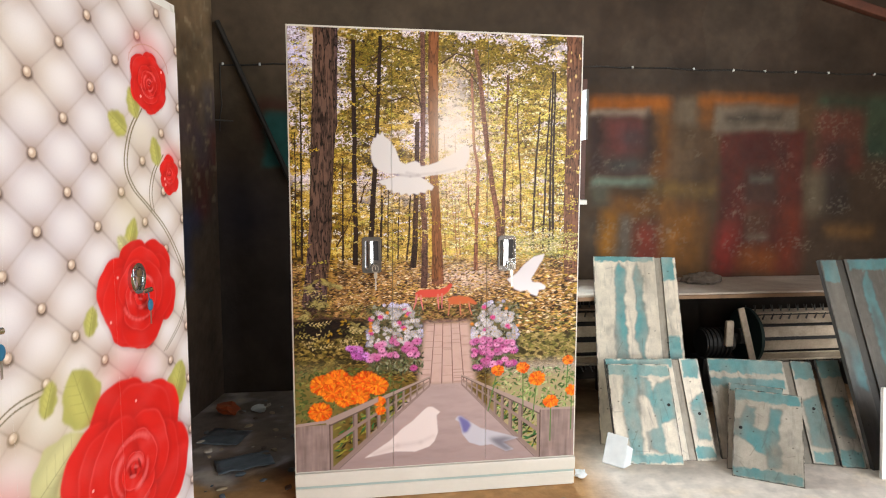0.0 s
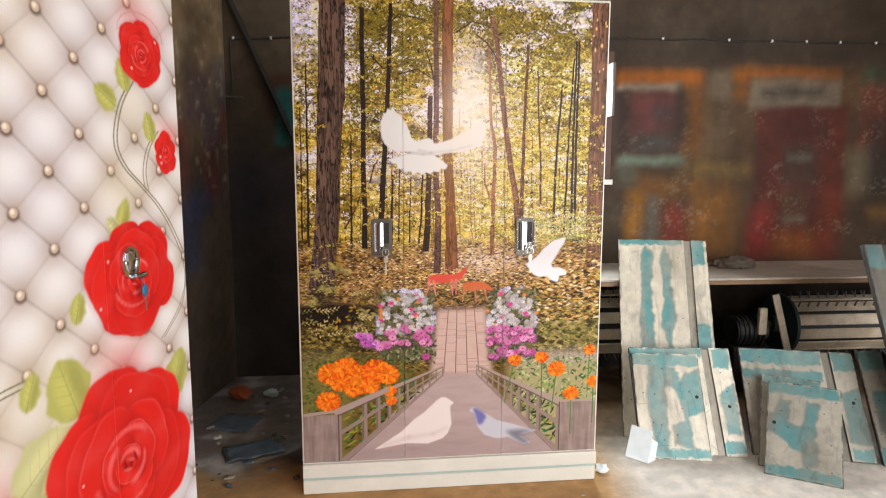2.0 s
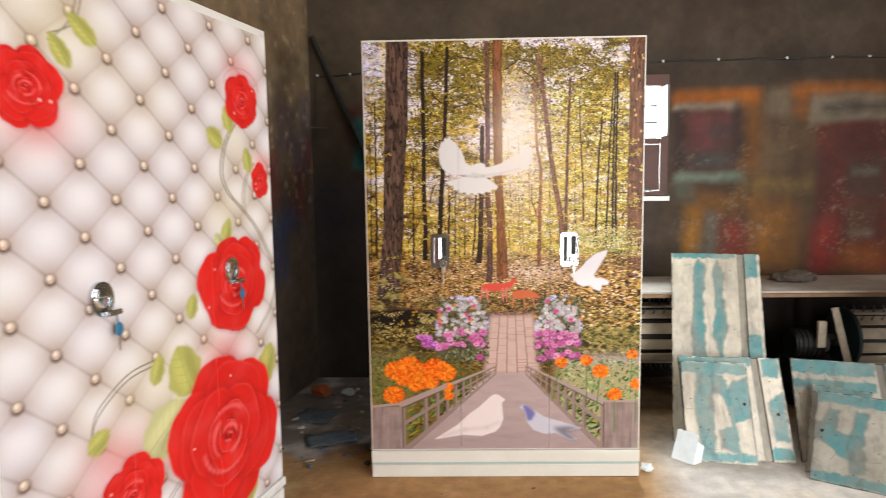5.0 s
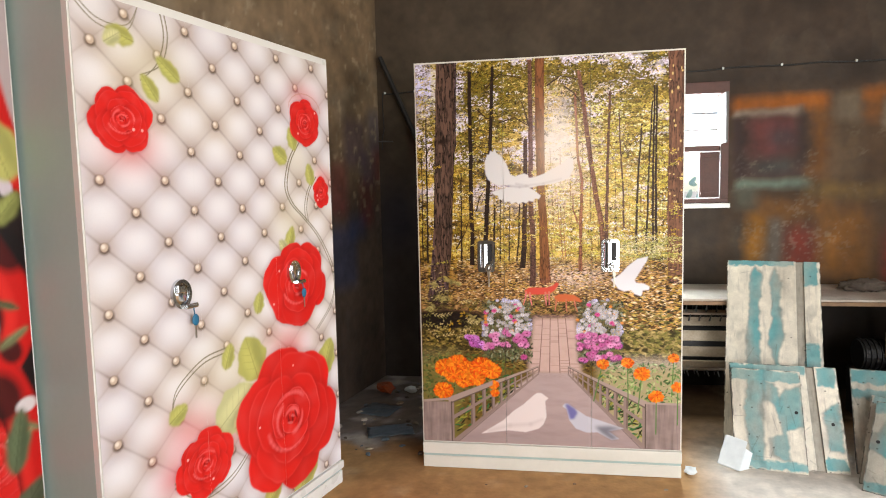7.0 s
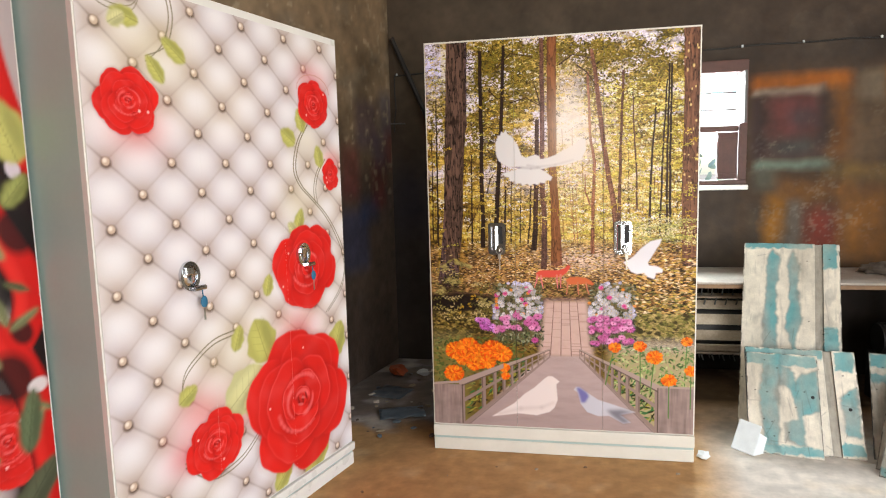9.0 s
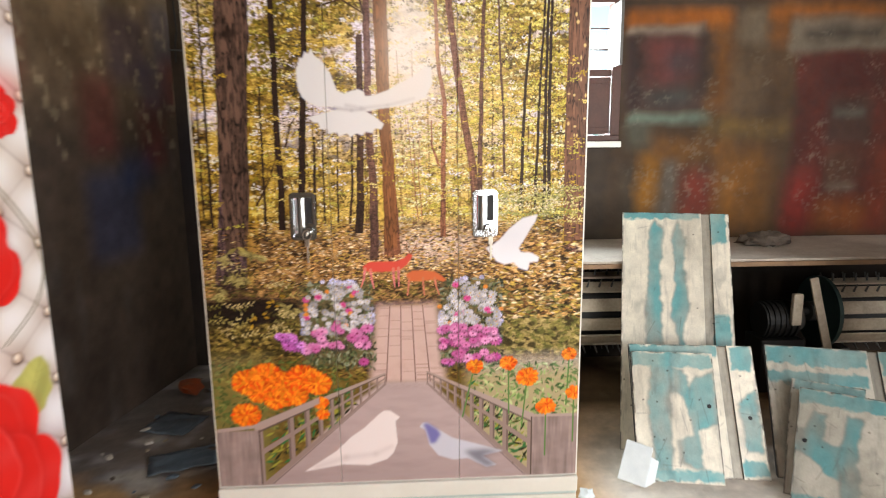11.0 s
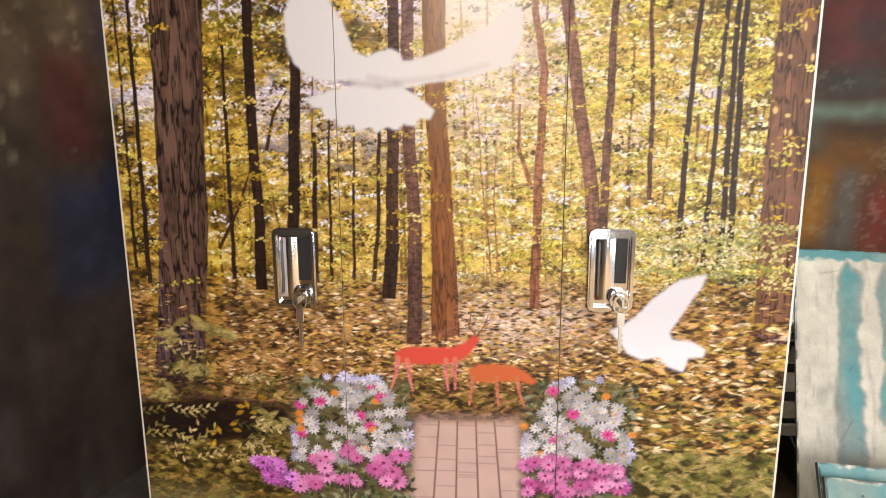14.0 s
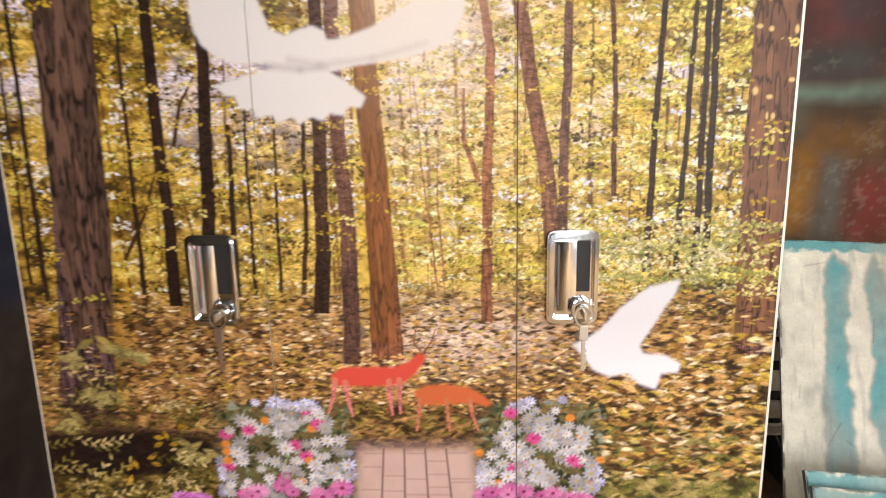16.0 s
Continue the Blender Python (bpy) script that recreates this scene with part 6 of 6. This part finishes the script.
def build_motor():
    w = thing("old_motor", "greasy black motor with a canvas strap under the bench", "motor")
    b = rod((2.1, 3.62, 0.36), (2.27, 3.62, 0.36), 0.085, n=24)
    part("casing", b, M_RUBBER, w)
    for i in range(6):
        x = 2.11 + 0.028 * i
        part("fin", rod((x, 3.62, 0.36), (x + 0.008, 3.62, 0.36), 0.095, n=24), M_RUBBER, w)
    part("pulley", rod((2.27, 3.62, 0.36), (2.31, 3.62, 0.36), 0.055, n=24), M_DARKSTEEL, w)
    part("strap", box(2.2, 2.25, 3.50, 3.53, 0.36, 0.52, 0.01), M_SLAT, w, "worn canvas strap")
    part("foot", box(2.08, 2.3, 3.54, 3.70, 0.0, 0.275, 0.006), M_RUBBER, w)


build_motor()


# ---- sheet-steel doors leaning in front of the bench ----
def paint_leaf_of_door(width, length, patches, strips, dull, seed):
    """Bare steel with brushed-on grey and teal filler, edges ragged."""
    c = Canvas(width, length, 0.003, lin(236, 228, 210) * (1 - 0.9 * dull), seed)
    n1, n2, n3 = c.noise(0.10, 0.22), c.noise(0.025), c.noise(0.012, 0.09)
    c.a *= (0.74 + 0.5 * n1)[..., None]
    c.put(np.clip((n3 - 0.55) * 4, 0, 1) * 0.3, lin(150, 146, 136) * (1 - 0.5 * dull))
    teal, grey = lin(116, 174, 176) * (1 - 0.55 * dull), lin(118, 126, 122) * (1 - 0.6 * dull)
    bx, by = c.X.copy(), c.Y.copy()
    c.X, c.Y = bx + 0.02 * (n2 - 0.5) + 0.03 * (n1 - 0.5), by + 0.03 * (n2 - 0.5)
    for p in patches:
        cx, cz = sum(q[0] for q in p) / len(p), sum(q[1] for q in p) / len(p)
        big = [(cx + (x - cx) * 1.18, cz + (z - cz) * 1.05) for x, z in p]
        c.put(c.poly_mask(big, 0.004) * 0.6, grey)
        c.put(c.poly_mask(p, 0.004) * np.clip(0.62 + 2.2 * (n1 - 0.5), 0, 1), teal)
    for x0, x1, z0, z1 in strips:
        m = np.clip((c.X - x0) / 0.008 + 0.5, 0, 1) * np.clip((x1 - c.X) / 0.008 + 0.5, 0, 1) * np.clip((c.Y - z0) / 0.01 + 0.5, 0, 1) * np.clip((z1 - c.Y) / 0.01 + 0.5, 0, 1)
        c.put(m * np.clip(0.85 + 0.8 * (n1 - 0.5), 0, 1), teal)
    c.X, c.Y = bx, by
    # bare bright steel ringed by grey smears, scratches and dirty rims
    c.put(np.clip((c.noise(0.10, 0.40) - 0.50) * 3, 0, 1) * 0.40, lin(176, 166, 148) * (1 - 0.6 * dull))
    c.put(np.clip((c.noise(0.07, 0.16, 4) - 0.62) * 8, 0, 1) * 0.30, grey * 0.8)
    rim = np.minimum(np.minimum(c.X, width - c.X), np.minimum(c.Y, length - c.Y))
    c.put(np.clip((0.006 - rim) / 0.004, 0, 1) * np.clip((c.noise(0.03) - 0.35) * 4, 0, 1) * 0.8, lin(52, 46, 40))
    for _ in range(14):
        x, z = c.rng.uniform(0, width), c.rng.uniform(0, length)
        c.line([(x, z), (x + c.rng.normal(0, 0.03), z + c.rng.normal(0, 0.05))], 0.003, lin(90, 86, 80), 0.001, soft=0.004, opacity=0.5)
    for _ in range(10):
        c.blob(c.rng.uniform(0, width), c.rng.uniform(0, length), 0.004, 0.003, lin(60, 54, 48), 0, 0.6, 2, 0.8)
    c.a *= (0.86 + 0.28 * n2)[..., None]
    return c


def steel_door(label, m, width, length, groove=None, patches=(), strips=(), hole=None, dull=0.0):
    """A folded sheet-steel door leaf. Local x along the width, z up the leaf, front at y = 0."""
    w = thing("steel_door", label, "metal door", m, "leaning steel doors")
    t = 0.022
    c = paint_leaf_of_door(width, length, patches, strips, dull, int(width * 1000 + length * 100))
    gx0, gx1 = groove or (width, width)
    spans = [(0, gx0, 0.0)] + ([(gx0, gx1, 0.009), (gx1, width, 0.0)] if groove else [])
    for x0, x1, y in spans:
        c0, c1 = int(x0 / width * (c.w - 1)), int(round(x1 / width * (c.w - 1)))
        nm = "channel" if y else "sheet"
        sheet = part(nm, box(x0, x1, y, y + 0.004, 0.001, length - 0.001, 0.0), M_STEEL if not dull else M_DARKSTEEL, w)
        # the recessed channel's colour is darkened to imitate shade in it
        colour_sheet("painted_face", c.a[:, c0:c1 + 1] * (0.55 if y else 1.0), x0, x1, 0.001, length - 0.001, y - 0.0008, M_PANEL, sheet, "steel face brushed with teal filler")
    if groove:
        part("fold", box(gx0 - 0.003, gx0, 0.0042, 0.009, 0.001, length - 0.001, 0.0), M_DARKSTEEL, w)
        part("fold", box(gx1, gx1 + 0.003, 0.0042, 0.009, 0.001, length - 0.001, 0.0), M_DARKSTEEL, w)
    part("edge", box(0, 0.004, 0.0045, t, 0, length, 0.0), M_DARKSTEEL, w)
    part("edge", box(width - 0.004, width, 0.0045, t, 0, length, 0.0), M_DARKSTEEL, w)
    part("edge", box(0.005, width - 0.005, 0.014, t, length - 0.004, length, 0.0), M_DARKSTEEL, w)
    part("edge", box(0.005, width - 0.005, 0.014, t, 0, 0.004, 0.0), M_DARKSTEEL, w)
    if hole:
        # a dark plug set in the face imitates the hole's shade
        part("lock_hole", rod((hole[0], -0.003, hole[1]), (hole[0], 0.003, hole[1]), 0.008, n=12), M_DARK, w)
    return w


def lean(x, y, yaw, back, z=0.0):
    return Matrix.Translation((x, y, z)) @ Matrix.Rotation(radians(yaw), 4, "Z") @ Matrix.Rotation(radians(-back), 4, "X")


steel_door("bare steel wardrobe door with teal filler leaning on the bench", lean(1.214, 3.016, -15.2, 31.8), 0.468, 1.087, (0.350, 0.390),
           [[(0.115, 0.38), (0.165, 0.38), (0.175, 0.62), (0.165, 0.80), (0.185, 1.0), (0.15, 1.04), (0.12, 0.98), (0.12, 0.75), (0.10, 0.60)],
            [(0.235, 0.36), (0.275, 0.40), (0.26, 0.50), (0.285, 0.64), (0.27, 0.80), (0.275, 0.95), (0.245, 1.04), (0.22, 0.95), (0.235, 0.72), (0.215, 0.58), (0.24, 0.5)]],
           [(0.003, 0.34, 1.055, 1.097), (0.388, 0.457, 0.94, 1.097), (0.388, 0.457, 0.33, 0.60)], (0.425, 0.44))
steel_door("short steel door with teal filler leaning on a longer one", lean(1.222, 2.816, -7.4, 34), 0.490, 0.520, (0.352, 0.392),
           [[(0.42, 0.10), (0.48, 0.10), (0.48, 0.34), (0.41, 0.28)]], [(0.003, 0.35, 0.475, 0.517), (0.402, 0.487, 0.42, 0.517), (0.402, 0.487, 0.01, 0.07)], (0.445, 0.23))
steel_door("small bare steel door smeared with teal filler", lean(1.209, 2.782, -9.6, 34), 0.315, 0.502, None,
           [[(0.07, 0.05), (0.13, 0.04), (0.13, 0.30), (0.15, 0.44), (0.08, 0.46), (0.06, 0.30)],
            [(0.17, 0.07), (0.24, 0.05), (0.24, 0.20), (0.31, 0.22), (0.31, 0.42), (0.24, 0.40), (0.2, 0.32), (0.22, 0.18), (0.16, 0.16)],
            [(0.14, 0.34), (0.22, 0.32), (0.21, 0.42), (0.15, 0.44)]],
           [(0.003, 0.312, 0.440, 0.499), (0.01, 0.312, 0.005, 0.045)], (0.285, 0.29))
steel_door("mid-sized steel door with a channel and teal filler", lean(1.745, 2.775, -16, 40), 0.522, 0.54, (0.38, 0.42),
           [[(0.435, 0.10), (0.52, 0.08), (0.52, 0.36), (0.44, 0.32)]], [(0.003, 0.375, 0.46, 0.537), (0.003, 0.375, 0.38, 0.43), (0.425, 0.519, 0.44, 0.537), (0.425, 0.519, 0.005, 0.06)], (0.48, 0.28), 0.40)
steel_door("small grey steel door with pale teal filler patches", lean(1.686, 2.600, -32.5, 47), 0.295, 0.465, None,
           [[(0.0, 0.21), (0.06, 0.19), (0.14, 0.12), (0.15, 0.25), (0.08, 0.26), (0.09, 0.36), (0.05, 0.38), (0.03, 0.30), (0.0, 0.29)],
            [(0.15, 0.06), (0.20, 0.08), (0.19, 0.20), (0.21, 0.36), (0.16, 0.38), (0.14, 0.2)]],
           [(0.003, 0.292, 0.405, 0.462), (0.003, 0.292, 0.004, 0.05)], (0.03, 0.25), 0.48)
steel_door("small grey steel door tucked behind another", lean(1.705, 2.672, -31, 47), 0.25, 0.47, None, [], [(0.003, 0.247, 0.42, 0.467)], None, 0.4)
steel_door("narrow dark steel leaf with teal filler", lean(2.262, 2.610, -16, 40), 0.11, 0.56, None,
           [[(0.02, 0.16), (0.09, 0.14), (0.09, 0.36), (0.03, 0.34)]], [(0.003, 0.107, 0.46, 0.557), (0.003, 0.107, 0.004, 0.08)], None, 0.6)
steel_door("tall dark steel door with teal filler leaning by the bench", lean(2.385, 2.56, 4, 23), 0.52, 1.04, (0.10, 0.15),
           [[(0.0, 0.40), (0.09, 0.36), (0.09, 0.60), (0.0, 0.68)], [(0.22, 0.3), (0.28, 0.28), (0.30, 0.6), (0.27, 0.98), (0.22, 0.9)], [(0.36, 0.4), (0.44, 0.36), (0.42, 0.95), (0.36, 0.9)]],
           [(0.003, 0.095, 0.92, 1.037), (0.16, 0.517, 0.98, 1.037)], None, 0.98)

w = thing("framed_panel", "blue panel with a white rim standing on the floor", "panel", lean(2.345, 2.475, -12, 5))
part("rim", outline_prism([(0, 0), (0.4, 0), (0.4, 0.42), (0, 0.42)], 0, 0.02, None, [(0.02, 0.06), (0.38, 0.06), (0.38, 0.40), (0.02, 0.40)]), M_WHITE, w)
part("sheet", box(0.02, 0.38, 0.006, 0.012, 0.06, 0.40), M_BLUE, w, "plain blue sheet")

# white foam angle and scraps
fo = thing("foam_angle", "white foam packing angle lying against a steel door", "packing foam", pose(1.215, 2.735, 0.0, -30, 26, 0))
part("leaf", box(-0.10, 0, 0, 0.012, 0, 0.15, 0.003, m=pose(0, 0, 0, 0, 0, -25)), M_FOAM, fo)
part("leaf", box(0.002, 0.15, 0, 0.012, 0, 0.115, 0.003, m=pose(0, 0, 0, 0, 0, 22)), M_FOAM, fo)


def scrap(name, x, y, size, mat, label, seed, flat=0.25):
    bm = bmesh.new()
    bmesh.ops.create_icosphere(bm, subdivisions=2, radius=1)
    for v in bm.verts:
        p = v.co.copy()
        f = 1 + 0.5 * noise.noise(p * 1.7 + Vector((seed, 0, 0))) + 0.3 * noise.noise(p * 4 + Vector((0, seed, 0)))
        v.co = Vector((p.x * size * f, p.y * size * 0.7 * f, p.z * size * flat * f))
    z0 = min(v.co.z for v in bm.verts)
    o = link_mesh(name, bm, mat)
    o.matrix_world = Matrix.Translation((x, y, -z0 - 0.004)) @ Matrix.Rotation(seed, 4, "Z")
    tagged(o, label, "scrap", "scraps on the floor")


scrap("paper_scrap", 0.985, 2.68, 0.035, M_FOAM, "torn white paper scrap on the floor", 1.1, 0.5)
scrap("wrapper", -0.80, 3.72, 0.085, M_ORANGE, "crumpled orange-red wrapper on the floor", 2.2, 0.35)
scrap("plastic_scrap", -0.62, 3.74, 0.05, M_FOAM, "small crumpled white plastic scrap", 3.0, 0.4)
rs = random.Random(8)
for i in range(46):
    x, y = rs.uniform(-0.95, -0.33), rs.uniform(2.65, 3.95)
    if x < -0.9 + 0.14 * (y - 4.1) + 0.08:
        continue
    scrap("chip", x, y, rs.uniform(0.006, 0.024), rs.choice([M_CLOTH, M_PAPER, M_PAPER, M_BOARD, M_FLOOR]), "small chip of debris on the dusty floor", rs.uniform(0, 9), rs.uniform(0.15, 0.5))
for i in range(26):
    x, y = rs.uniform(-0.6, 1.9), rs.uniform(1.6, 2.56)
    scrap("chip", x, y, rs.uniform(0.004, 0.012), rs.choice([M_CLOTH, M_BOARD, M_PLY, M_FLOOR]), "small chip of debris on the dusty floor", rs.uniform(0, 9), rs.uniform(0.15, 0.5))


def sheet_scrap(x, y, w, d, turn, seed):
    bm = bmesh.new()
    bmesh.ops.create_grid(bm, x_segments=10, y_segments=10, size=0.5)
    for v in bm.verts:
        v.co = Vector((v.co.x * w, v.co.y * d, 0.008 + 0.010 * noise.noise(v.co * 5 + Vector((seed, 0, 0)))))
    top = list(bm.faces)
    bmesh.ops.solidify(bm, geom=top, thickness=0.002)
    o = link_mesh("plastic_sheet", bm, M_PAPER, smooth=True)
    o.matrix_world = pose(x, y, 0.0, 0, 0, turn)
    tagged(o, "crumpled grey-blue plastic sheet on the floor", "plastic sheet", "scraps on the floor")


sheet_scrap(-0.58, 3.02, 0.26, 0.16, 20, 1)
sheet_scrap(-0.74, 3.35, 0.22, 0.20, -15, 5)


# ---- things on the back wall ----
pl = rod((-0.86, 4.05, 2.33), (-0.28, 4.07, 0.98), 0.017, n=14)
tagged(link_mesh("wooden_pole", pl, M_RUBBER), "dark pole slanting against the wall", "pole", kind="structure")


def cable(name, pts, r, label):
    cu = bpy.data.curves.new(name, "CURVE")
    cu.dimensions, cu.bevel_depth, cu.bevel_resolution = "3D", r, 2
    s = cu.splines.new("POLY")
    s.points.add(len(pts) - 1)
    for p, q in zip(s.points, pts):
        p.co = (*q, 1)
    cu.materials.append(M_RUBBER)
    o = new(name, cu)
    return tagged(o, label, "cable", kind="structure")


wire = []
for i in range(61):
    x = -0.85 + 4.7 * i / 60
    wire.append((x, BACK_Y - 0.010, min(2.138, 2.088 + 0.02 * (x + 0.85)) - 0.010 * abs(math.sin(x * 6.1)) + 0.004 * noise.noise((x * 3, 0, 0))))
wire_o = cable("wall_cable", wire, 0.005, "thin black cable clipped along the wall")
for x in (-0.84, -0.62, -0.25, 0.2, 0.65, 1.05, 1.45, 1.807, 2.244, 2.534, 2.769, 3.0, 3.25, 3.607):
    z = min(2.138, 2.088 + 0.02 * (x + 0.85)) - 0.004
    cl = box(x - 0.006, x + 0.006, BACK_Y - 0.018, BACK_Y - 0.002, z - 0.008, z + 0.008, 0.002)
    part("clip", cl, M_FOAM, wire_o, "small white cable clip")
cable("hanging_cable", [(-0.857, 4.088, 2.088), (-0.860, 4.086, 1.97), (-0.853, 4.086, 1.84), (-0.868, 4.086, 1.76), (-0.870, 4.084, 1.68)], 0.004, "thin dark cable hanging down the wall")
hk = rod((-0.895, 4.07, 1.742), (-0.785, 4.07, 1.737), 0.005)
tagged(link_mesh("iron_hook", hk, M_DARKSTEEL), "short iron peg on the wall", "peg")
